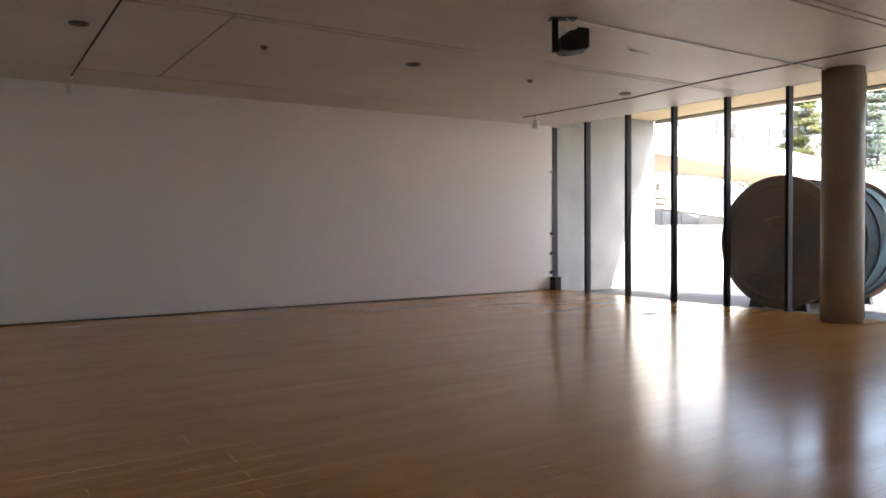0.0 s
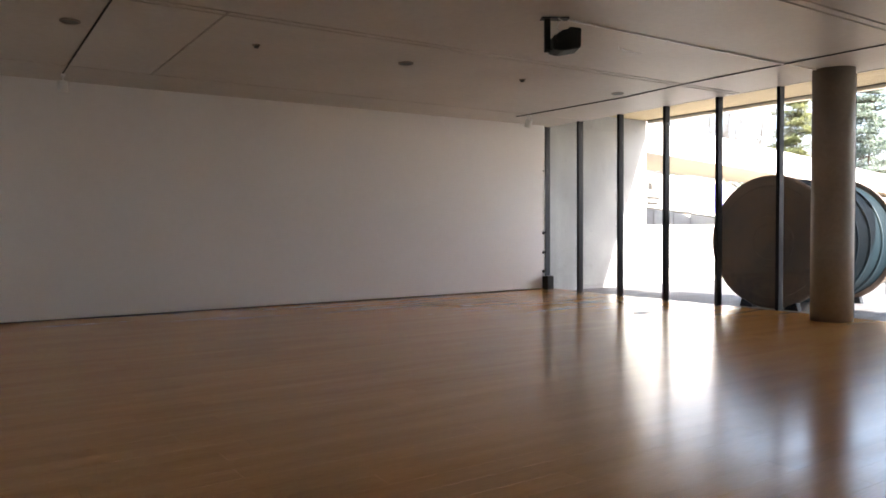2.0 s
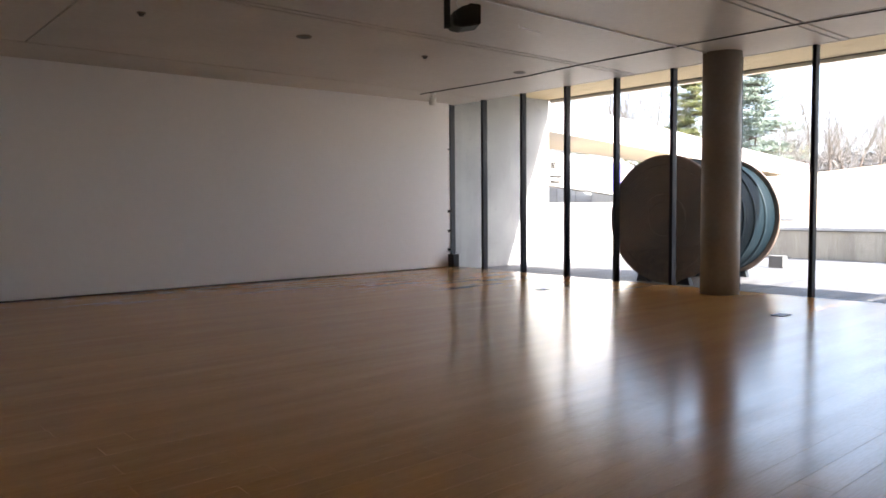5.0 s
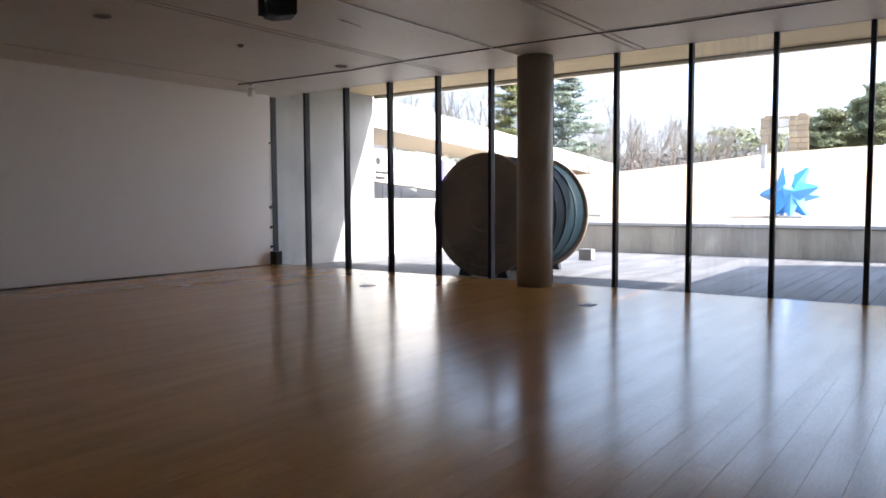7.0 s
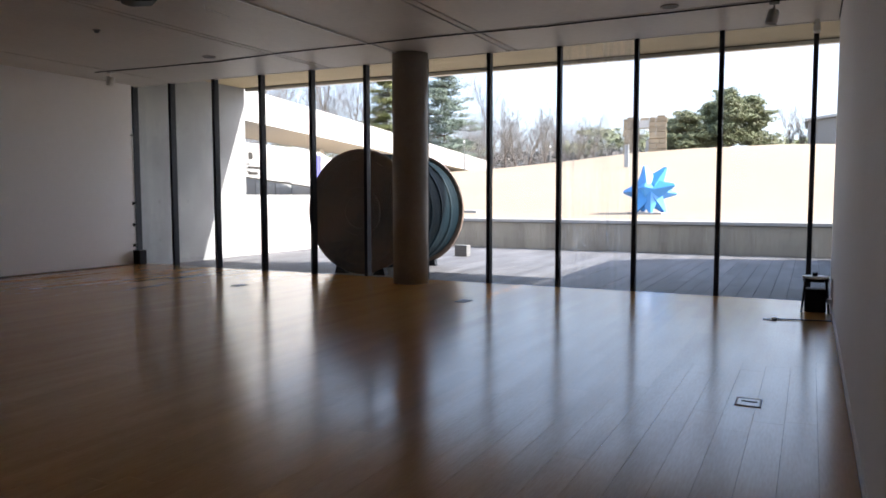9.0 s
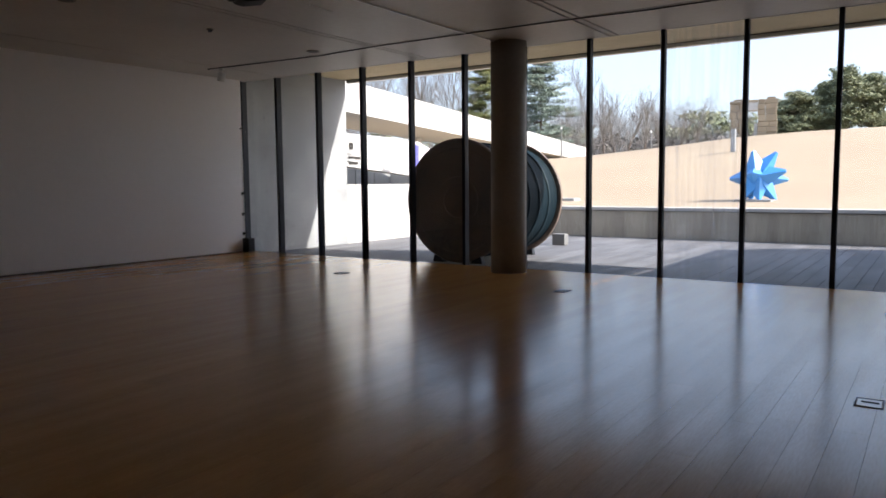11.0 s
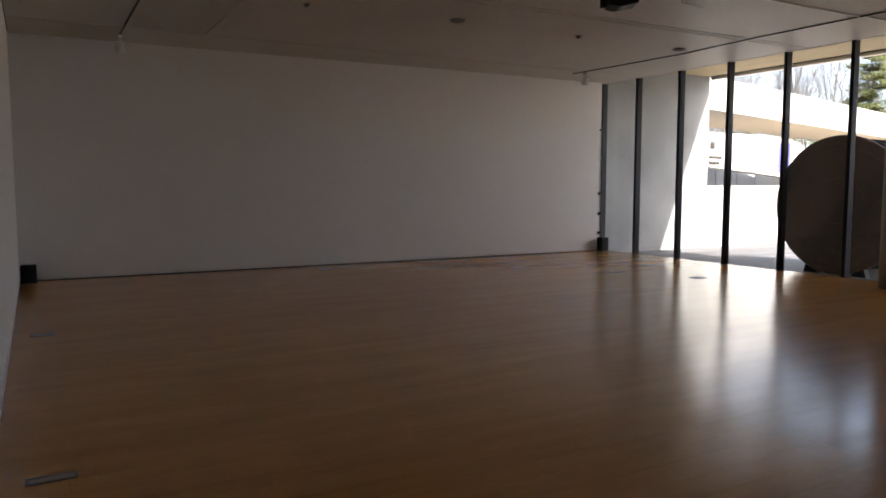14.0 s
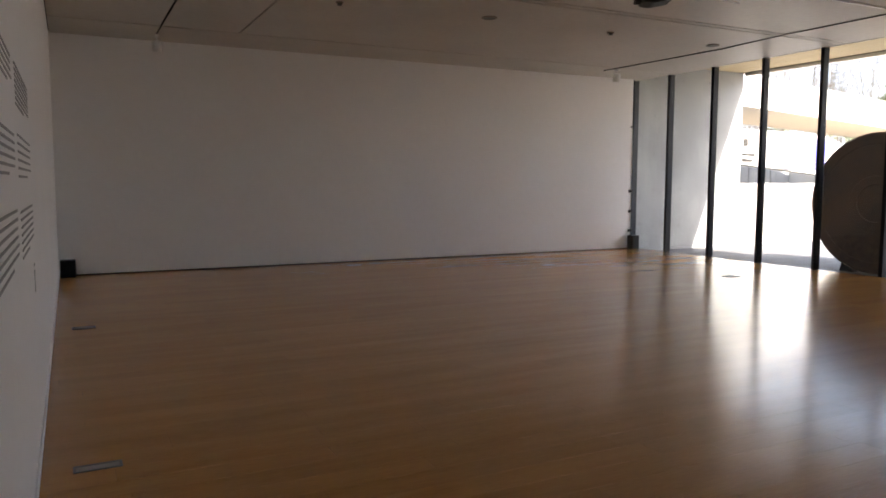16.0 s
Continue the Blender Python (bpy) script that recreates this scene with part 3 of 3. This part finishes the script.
def pine_tree(seed, at, height, width, label, material, tiers=7, group="pines on the hill", start=1, taper=0.72):
    """A broad pine: bent trunk, level limbs, flat clumps of needles."""
    rng = random.Random(seed)
    t = thing("pine_tree", label, "tree", group, at=at)
    segs, clumps = [], []
    p, r = Vector((0, 0, -0.5)), 0.22
    grain = 0.8 + 0.04 * width
    for s in range(tiers):
        q = p + Vector((rng.uniform(-0.2, 0.2), rng.uniform(-0.2, 0.2), (height + 0.5) / (tiers + 0.3)))
        segs.append((p, q, r, r * 0.86))
        p, r = q, r * 0.86
        f = s / (tiers - 1)
        if s >= start:
            for _ in range(7):
                t0 = rng.uniform(0, 2 * math.pi)
                far = width * 0.5 * (1.0 - taper * f ** 1.4) * rng.uniform(0.35, 1.08)
                e = q + Vector((far * math.cos(t0), far * math.sin(t0), rng.uniform(-0.45, 0.75)))
                m = q.lerp(e, 0.5) + Vector((0, 0, -0.1))
                segs += [(q, m, 0.06, 0.045), (m, e, 0.045, 0.02)]
                for g in (0.4, 0.62, 0.82, 1.0):
                    c = q.lerp(e, g)
                    clumps.append((c + Vector((rng.uniform(-.35, .35), rng.uniform(-.35, .35), rng.uniform(0, 0.3))), grain * rng.uniform(0.45, 0.95), rng.uniform(0.2, 0.42)))
    clumps.append((p, 0.5, 0.35))
    new("trunk", limb_mesh("trunk", segs, M_BARK, 6)).parent = t
    new("crown", leaf_mesh("crown", rng, clumps, material, 70, 0.14)).parent = t
    return t


for seed, az, d, top, w in ((1, 5.4, 68, 0.121, 5.6), (2, 8.2, 67, 0.095, 4.6), (3, 3.7, 70, 0.112, 4.6), (4, 6.9, 70, 0.106, 4.2), (5, 9.2, 69, 0.090, 2.6)):
    q = polar(d, az)
    z = lawn_z(q.x, q.y)
    pine_tree(seed, (q.x, q.y, z), 1.62 + top * d - z, w, "spreading green pine on the hill crest", M_PINE)
for seed, az, d, top, w, m, lab in ((11, 31.3, 84, 0.180, 8.6, M_YELG, "yellow-green pine rising behind the white roof"), (12, 26.7, 86, 0.158, 13.0, M_BLUEN, "blue-green pine rising behind the white roof")):
    q = polar(d, az)
    z = lawn_z(q.x, q.y) - 0.3
    pine_tree(seed, (q.x, q.y, z), 1.62 + top * d - z, w, lab, m, 16, "conifers behind the annex", 2, 0.75)
for seed, az, d, top in ((21, 21.7, 66, 0.094), (22, 20.0, 66, 0.092), (23, 22.7, 70, 0.122), (24, 18.7, 72, 0.092), (25, 20.8, 74, 0.088), (26, 16.4, 78, 0.080), (27, 1.5, 80, 0.088), (28, 36.0, 80, 0.160), (29, 38.6, 84, 0.165), (30, 33.9, 82, 0.160), (31, 37.2, 92, 0.165), (32, 40.2, 90, 0.170), (33, 34.9, 94, 0.165), (34, 32.6, 96, 0.160), (35, 23.6, 84, 0.086), (36, 17.5, 70, 0.082), (37, 15.2, 84, 0.080), (38, 0.8, 82, 0.08)):
    q = polar(d, az)
    z = lawn_z(q.x, q.y) - 0.3
    bare_tree(seed, (q.x, q.y, z), 1.62 + top * d - z, "leafless grey-brown tree with fine twigs", 0.11, 0.45, 3)

# far woods: one mass of leafless trees, and a dark evergreen belt
rng = random.Random(77)
segs = []
for k in range(150):
    az = rng.uniform(11, 25) if k % 5 < 3 else rng.uniform(25, 46)
    d = rng.uniform(92, 130)
    q = polar(d, az)
    top = np.interp(az, [11, 14, 17, 24, 30, 46], [0.074, 0.077, 0.083, 0.086, 0.120, 0.150]) * rng.uniform(0.80, 1.04)
    segs += grow(rng, (q.x, q.y, 2.0), 1.62 + top * d - 2.0, 0.64, 2, 0.09, 4)
tagged(new("far_woods", limb_mesh("far_woods", segs, M_TWIG, 3)), "hazy leafless woods behind the hill", "woods", kind="stuff")
clumps = []
for k in range(260):
    az = rng.choice((rng.uniform(11.5, 17.5), rng.uniform(9, 46), rng.uniform(-3, 2.5)))
    d = rng.uniform(96, 125)
    q = polar(d, az)
    high = (0.082 if 11.5 < az < 16 else 0.066) * d
    clumps.append((Vector((q.x, q.y, rng.uniform(2.5, 1.6 + high))), rng.uniform(1.2, 2.4), rng.uniform(0.5, 1.0)))
tagged(new("far_evergreens", leaf_mesh("far_evergreens", rng, clumps, M_PINE, 70, 0.35)), "dark evergreen belt at the edge of the woods", "woods", kind="stuff")

clumps = []
for k in range(300):
    az = rng.uniform(11, 26)
    d = rng.uniform(88, 120)
    q = polar(d, az)
    clumps.append((Vector((q.x, q.y, rng.uniform(2.0, 1.6 + 0.056 * d))), rng.uniform(0.9, 1.9), rng.uniform(0.7, 1.3)))
tagged(new("far_brush", leaf_mesh("far_brush", rng, clumps, M_TWIG, 45, 0.28)), "brown leafless brush under the far trees", "brush", kind="stuff")

# ---- things in the room ----
def spotlight(at, m, label):
    s = thing("track_spotlight", label, "spotlight", "track spotlights", at=at)
    part("adapter", box(B(), -0.03, 0.03, -0.06, 0.06, -0.045, -0.004, 0.006), m, s)
    part("stem", tube(B(), (0, 0, -0.045), (0, 0, -0.11), 0.012), m, s)
    bm = lathe(B(), [(0, 0.0), (0.055, 0.0), (0.07, -0.03), (0.075, -0.17), (0.068, -0.175), (0.06, -0.14), (0, -0.13)], 24, Matrix.Translation((0, 0, -0.10)) @ Matrix.Rotation(0.2, 4, "X"))
    head = part("lamp_head", bm, m, s, smooth=True)
    part("yoke", box(B(), -0.085, -0.076, -0.015, 0.015, -0.19, -0.09), m, head)
    part("yoke", box(B(), 0.076, 0.085, -0.015, 0.015, -0.19, -0.09), m, head)
    return s


def ceiling_rail(line, w, material, label):
    """A slim rail hung along a slightly crooked line of (x, y) under the ceiling."""
    t = thing("lighting_track", label, "track", "ceiling tracks", at=(0, 0, H))
    for (xa, ya), (xb, yb) in zip(line, line[1:]):
        bm = B()
        prism(bm, [(xa - w, ya, -0.014), (xa + w, ya, -0.014), (xa + w, ya, -0.001), (xa - w, ya, -0.001)], (xb - xa, yb - ya, 0))
        part("rail", bm, material, t)
    x, y = line[-1]
    part("end_cap", box(B(), x - w - 0.004, x + w + 0.004, y, y + 0.02, -0.018, -0.001), material, t)
    return t


ceiling_rail([(1.272, 3.0), (1.268, 8.0), (1.275, 13.05)], 0.009, M_BLACK, "dark slim lighting track on the ceiling")
ceiling_rail([(10.50, -0.2), (10.54, 1.7), (10.53, 2.8), (10.55, 3.6), (10.46, 4.7), (10.42, 5.6), (10.405, 6.8), (10.39, 8.3), (10.46, 9.3), (10.51, 9.75), (10.46, 10.4), (10.40, 11.4), (10.29, 12.75)], 0.015, M_BLACK, "dark crooked lighting track on the ceiling")
trunking = thing("cable_trunking", "thin pale cable trunking from the projector across the ceiling", "trunking", at=(0, 6.50, H))
part("strip", box(B(), 5.95, 10.38, -0.016, 0.016, -0.02, -0.001, 0.004), M_WPLAST, trunking)
part("strip", box(B(), 10.42, 11.25, -0.05, -0.02, -0.016, -0.001, 0.004), M_WPLAST, trunking)
spotlight((10.33, 12.4, H - 0.014), M_WPLAST, "white spotlight hanging from the ceiling track")
spotlight((1.275, 13.02, H - 0.014), M_WPLAST, "white spotlight hanging from the ceiling track")
spotlight((10.515, 0.52, H - 0.014), M_ALU, "grey spotlight hanging from the ceiling track")

cctv = thing("wall_camera", "small grey camera on a bracket under the ceiling", "camera", at=(11.9, 0.03, H))
part("bracket", box(B(), -0.03, 0.03, -0.03, 0.03, -0.09, -0.001, 0.008), M_WPLAST, cctv)
part("body", box(B(), -0.16, 0.06, -0.045, 0.045, -0.18, -0.09, 0.02), M_WPLAST, cctv)

for x, y in ((1.0, 9.72), (5.5, 9.53), (10.1, 9.6), (10.2, 1.75)):
    s = thing("ceiling_speaker", "flat round beige ceiling speaker", "speaker", "ceiling speakers", at=(x, y, H))
    part("rim", lathe(B(), [(0, -0.001), (0.115, -0.001), (0.115, -0.012), (0.10, -0.018), (0.098, -0.012), (0, -0.012)], 32), M_COL, s, smooth=True)
    part("grille", lathe(B(), [(0, -0.014), (0.09, -0.014), (0.09, -0.0125), (0, -0.0125)], 32), M_SHADEC, s)
for x, y in ((3.24, 9.65), (7.77, 9.54), (8.0, 2.7)):
    s = thing("smoke_detector", "small round smoke detector on the ceiling", "detector", "smoke detectors", at=(x, y, H))
    part("base_ring", lathe(B(), [(0, -0.001), (0.055, -0.001), (0.055, -0.015), (0, -0.016)], 24), M_COL, s, smooth=True)
    part("sensor", lathe(B(), [(0, -0.017), (0.035, -0.017), (0.03, -0.045), (0, -0.05)], 20), M_SHADEC, s, smooth=True)

# projector on its ceiling bracket
pj = thing("projector", "black projector hanging from a ceiling bracket", "projector", at=(5.79, 6.55, H))
pj.rotation_euler[2] = radians(-30)
part("ceiling_plate", box(B(), -0.17, 0.16, -0.07, 0.07, -0.014, -0.001, 0.004), M_BLACK, pj)
part("arm", box(B(), -0.13, -0.06, -0.03, 0.03, -0.40, -0.014, 0.006), M_BLACK, pj)
part("cradle", box(B(), -0.13, 0.06, -0.05, 0.05, -0.385, -0.372, 0.004), M_BLACK, pj)
bm = B()
prism(bm, [(-0.05, -0.15, -0.395), (0.06, -0.15, -0.415), (0.275, -0.15, -0.375), (0.28, -0.15, -0.15), (0.22, -0.15, -0.14), (0.05, -0.15, -0.175), (0.0, -0.15, -0.225), (-0.05, -0.15, -0.235)], (0, 0.30, 0))
bmesh.ops.bevel(bm, geom=bm.edges[:], offset=0.01, segments=2, affect="EDGES")
housing = part("housing", bm, M_BLACK, pj)
part("lens", tube(B(), (0.02, -0.15, -0.26), (0.02, -0.20, -0.27), 0.05, 0.055), M_BLACK, housing)
bm = B()
pts = [Vector((0.02, -0.06, -0.014)), Vector((0.07, -0.07, -0.05)), Vector((0.02, -0.08, -0.09)), Vector((0.0, -0.08, -0.13)), Vector((0.03, -0.07, -0.17)), Vector((0.06, -0.05, -0.165))]
for a, b in zip(pts, pts[1:]):
    tube(bm, a, b, 0.006, seg=8)
part("knob", box(B(), 0.16, 0.23, -0.05, 0.03, -0.145, -0.11, 0.012), M_BLACK, housing)
part("cable", bm, M_WPLAST, pj, "thin pale looping cable")

# added translucent strips that imitate a bright glint on the ceiling
pc = thing("peeling_film", "pale translucent strips added for a bright glint on the ceiling", "film", at=(7.57, 7.17, H))
for a, b, drop in (((0.0, -0.01), (0.26, 0.03), 0.024), ((0.26, 0.03), (0.48, 0.06), 0.014)):
    bm = B()
    prism(bm, [(a[0], a[1], -0.001), (b[0], b[1], -0.001), (b[0], b[1], -drop * 0.5), (a[0], a[1], -drop)], (0.002, -0.002, 0))
    part("strip", bm, M_GLINT, pc)
bm = B()
prism(bm, [(-0.16, -0.10, -0.001), (-0.13, -0.08, -0.001), (-0.05, -0.02, -0.03), (-0.10, -0.05, -0.035)], (0.002, -0.002, 0))
part("curl", bm, M_GLINT, pc)
# black speaker boxes in the two far corners
def floor_speaker(at, w, h, label):
    s = thing("floor_speaker", label, "speaker", "black floor speakers", at=at)
    part("cabinet", box(B(), -w / 2, w / 2, -w / 2, w / 2, 0.012, h, 0.012), M_BLACK, s)
    part("grille", box(B(), -w / 2 + 0.02, w / 2 - 0.02, -w / 2 - 0.006, -w / 2 + 0.002, 0.03, h - 0.02, 0.003), M_BLACK, s)
    for x in (-1, 1):
        for y in (-1, 1):
            part("foot", tube(B(), (x * w * 0.38, y * w * 0.38, 0.0), (x * w * 0.38, y * w * 0.38, 0.014), 0.012, seg=10), M_BLACK, s)


floor_speaker((-0.165, 13.55, 0), 0.23, 0.29, "black cube speaker on the floor in the white corner")
floor_speaker((11.80, 13.44, 0), 0.20, 0.33, "black upright box on the floor beside the glass front")
for z in (2.88, 1.37, 0.89, 0.43):
    s = 0.035 if z < 2 else 0.018
    h = thing("wall_clip", "small black clip on the wall edge", "clip", "wall clips", at=(11.80, wall_y(11.8), z))
    part("plate", box(B(), -s, s, -0.012, -0.0005, -s, s, 0.003), M_BLACK, h)
    part("hook", box(B(), -s * 0.5, s * 1.6, -0.07, -0.012, -s * 0.2, s * 0.9, 0.004), M_BLACK, h)

cd = thing("wall_conduit", "thin white conduit running up the wall edge", "conduit", at=(11.83, wall_y(11.83), 0))
part("pipe", box(B(), -0.008, 0.008, -0.014, -0.0005, 0.34, 2.95, 0.003), M_WPLAST, cd)

# wall text, too small to read
def text_column(y0, y1, groups, label):
    p = thing("wall_text", label, "lettering", "wall text columns", at=(XL, 0, 0))
    rng = random.Random(int(y0 * 100))
    for z0, z1, k in groups:
        for i in range(k):
            z = z1 - (z1 - z0) * (i + 0.5) / k
            end = y1 - (rng.uniform(0.0, 0.05) if i < k - 1 else rng.uniform(0.2, 0.5)) * (y1 - y0)
            part("text_bar", box(B(), 0.0005, 0.003, y0, end, z - 0.0055, z + 0.0055), M_TEXT, p)


text_column(3.93, 5.12, ((1.93, 2.14, 8), (1.59, 1.82, 6), (1.21, 1.46, 7)), "dark grey printed text lines on the white wall")
text_column(2.50, 3.69, ((1.98, 2.13, 5), (1.60, 1.80, 6), (1.22, 1.48, 7)), "dark grey printed text lines on the white wall")
cap = thing("wall_caption", "tiny grey caption on the white wall", "lettering", at=(XL, 5.0, 1.01))
part("text_bar", box(B(), 0.0005, 0.003, -0.06, 0.06, 0.075, 0.085), M_TEXT, cap)
part("text_bar", box(B(), 0.0005, 0.003, -0.02, 0.0, -0.08, 0.05), M_TEXT, cap)

# floor plates and sockets
def floor_plate(x0, x1, y0, y1, m, label):
    cx, cy = (x0 + x1) / 2, (y0 + y1) / 2
    p = thing("floor_socket", label, "floor socket", "floor sockets", at=(cx, cy, 0.0))
    a, b = (x1 - x0) / 2, (y1 - y0) / 2
    bm = B()
    for s in (-1, 1):
        box(bm, s * (a - 0.014), s * a, -b, b, 0.0005, 0.006)
        box(bm, -a + 0.014, a - 0.014, s * (b - 0.014), s * b, 0.0005, 0.006)
    part("frame", bm, M_SHADEC if m is not M_ALU else M_COL, p)
    part("lid", box(B(), -a + 0.015, a - 0.015, -b + 0.015, b - 0.015, 0.0005, 0.004, 0.001), m, p)
    return p


floor_plate(-0.14, 0.11, 4.36, 4.46, M_COL, "dull metal floor plate beside the text wall")
floor_plate(-0.13, 0.10, 8.70, 8.83, M_COL, "dark floor socket beside the text wall")
floor_plate(7.90, 8.15, 11.45, 11.62, M_COL, "brown metal floor socket in the wood floor")
floor_plate(9.70, 9.95, 8.68, 8.86, M_COL, "brown metal floor socket in the wood floor")
floor_plate(9.70, 9.95, 4.43, 4.61, M_COL, "brown metal floor socket in the wood floor")
floor_plate(4.55, 4.82, 13.05, 13.2, M_COL, "brown metal floor socket in the wood floor")
fb = floor_plate(5.90, 6.12, 0.31, 0.49, M_ALU, "open square floor socket with a dark frame")
part("flap", box(B(), 0.0, 0.03, -0.06, 0.05, 0.0045, 0.008), M_BLACK, fb)
fc = floor_plate(10.0, 10.12, 0.36, 0.52, M_WPLAST, "white floor outlet with a black cable")
cb = thing("floor_cable", "black flat cable lying on the floor to the wall", "cable", at=(10.08, 0, 0))
bm = B()
prism(bm, [(0.0, 0.40, 0.0045), (0.02, 0.40, 0.0045), (0.14, YR + 0.012, 0.0045), (0.10, YR + 0.012, 0.0045)], (0, 0, 0.012))
part("cord", bm, M_BLACK, cb)
part("plug", box(B(), -0.03, 0.04, 0.36, 0.42, 0.0045, 0.03, 0.006), M_WPLAST, cb)

# stool with a black bag in the corner by the glass
st = thing("stool", "black-legged stool with a pale seat beside the end wall", "stool", at=(11.0, -0.06, 0))
part("seat", lathe(B(), [(0, 0.445), (0.15, 0.445), (0.163, 0.452), (0.163, 0.468), (0.15, 0.475), (0, 0.475)], 36), M_WPLAST, st, "pale seat", smooth=True)
for sx in (-1, 1):
    for sy in (-1, 1):
        part("leg", tube(B(), (sx * 0.15, sy * 0.16, 0.0), (sx * 0.11, sy * 0.12, 0.446), 0.013, 0.016, 10), M_BLACK, st)
part("stretcher", tube(B(), (-0.12, -0.135, 0.30), (-0.12, 0.135, 0.30), 0.008, seg=8), M_BLACK, st)
part("stretcher", tube(B(), (0.12, -0.135, 0.30), (0.12, 0.135, 0.30), 0.008, seg=8), M_BLACK, st)
part("seat_rim", lathe(B(), [(0.11, 0.40), (0.155, 0.405), (0.155, 0.444), (0.11, 0.444)], 36), M_BLACK, st)
tagged(part("black_case", box(B(), 10.92, 11.12, -0.19, 0.07, 0.0, 0.31, 0.02), M_BLACK), "black case standing under the stool", "case")
hs = thing("headphones", "small dark headphones lying on the stool", "headphones", at=(11.0, -0.05, 0.4755))
part("band", box(B(), -0.06, 0.06, -0.012, 0.012, 0.03, 0.045, 0.005), M_BLACK, hs)
part("ear_cup", box(B(), -0.07, -0.04, -0.03, 0.03, 0.0, 0.045, 0.01), M_BLACK, hs)
part("ear_cup", box(B(), 0.04, 0.07, -0.03, 0.03, 0.0, 0.045, 0.01), M_BLACK, hs)
ws = thing("wall_socket", "white wall socket with a plugged adapter", "socket", at=(10.75, YR, 0.18))
part("plate", box(B(), -0.06, 0.06, 0.0005, 0.012, -0.04, 0.04, 0.004), M_WPLAST, ws)
part("adapter", box(B(), -0.04, 0.03, 0.0125, 0.06, -0.03, 0.03, 0.006), M_WPLAST, ws)
part("conduit", box(B(), 0.09, 0.115, 0.0005, 0.02, -0.17, 0.28, 0.004), M_WPLAST, ws)

# ---- floor boards ----
floor = tagged(part("floor", box(B(), XL - 0.1, 12.03, YR - 0.1, 13.9, -0.12, -0.022), M_SLOT), "varnished warm brown wood strip floor", "floor", kind="structure")
W_BOARD, L_BOARD = 0.20, 1.82
boards = []
rng = random.Random(5)
y = YR + 0.001
row = 0
while y < 13.78:
    x = XL - rng.uniform(0.0, L_BOARD)
    yb = min(y + W_BOARD, 13.79)
    while x < 12.03:
        xa, xb = max(x, XL), min(x + L_BOARD, 12.03)
        if xb - xa > 0.02:
            boards.append((xa, xb, y, yb))
        x += L_BOARD
    y += W_BOARD
    row += 1


WARP = random.Random(31)


def board_mesh(name, rows, material, gap, bev, thick, warp=0.0):
    vs, fs = [], []
    for xa, xb, ya, yb, z in rows:
        k = len(vs)
        xa, xb, ya, yb = xa + gap, xb - gap, ya + gap, yb - gap
        w = [WARP.uniform(-warp, warp) for _ in range(4)]
        vs += [(xa, ya, z - thick), (xb, ya, z - thick), (xb, yb, z - thick), (xa, yb, z - thick)]
        vs += [(xa, ya, z - bev), (xb, ya, z - bev), (xb, yb, z - bev), (xa, yb, z - bev)]
        vs += [(xa + bev, ya + bev, z + w[0]), (xb - bev, ya + bev, z + w[1]), (xb - bev, yb - bev, z + w[2]), (xa + bev, yb - bev, z + w[3])]
        for lo in (0, 4):
            for i in range(4):
                j = (i + 1) % 4
                fs.append((k + lo + i, k + lo + j, k + lo + 4 + j, k + lo + 4 + i))
        fs.append((k + 8, k + 9, k + 10, k + 11))
    me = bpy.data.meshes.new(name)
    me.from_pydata(vs, [], fs)
    me.materials.append(material)
    return me


near_first = sorted(boards, key=lambda r: (r[0] + r[1]) / 2 + (r[2] + r[3]) / 2)
for xa, xb, ya, yb in near_first[:290]:
    fine = xa + ya < 6.5     # joints close up further off
    ob = new("board", board_mesh("board", [(xa, xb, ya, yb, 0.0)], M_FLOOR, 0.0005 if fine else 0.0, 0.0006 if fine else 0.0, 0.02, 0.0002 if fine else 0.0))
    ob.parent = floor
rest = new("far_boards", board_mesh("far_boards", [(*r, 0.0) for r in near_first[290:]], M_FLOOR, 0.0, 0.0, 0.02))
rest.parent = floor
tagged(rest, "varnished warm brown wood strips", kind="stuff")

# ---- terrace boards ----
terrace = tagged(part("terrace", box(B(), 12.14, PX + 0.1, -0.93, 13.86, TZ - 0.3, TZ - 0.03), M_SLOT), "weathered grey board terrace, half in shade", "terrace", kind="structure")
y = -0.92
rng = random.Random(9)
while y < 13.83:
    cuts = [12.14, rng.uniform(13.6, 15.4), rng.uniform(16.2, 17.8), rng.uniform(18.4, 19.8), PX]
    yb = min(y + 0.25, 13.84)
    for xa, xb in zip(cuts, cuts[1:]):
        z = TZ + rng.uniform(-0.002, 0.002)
        ob = new("deck_board", board_mesh("deck_board", [(xa, xb, y, yb, z)], M_DECK, 0.0028, 0.003, 0.028))
        ob.parent = terrace
    y += 0.25
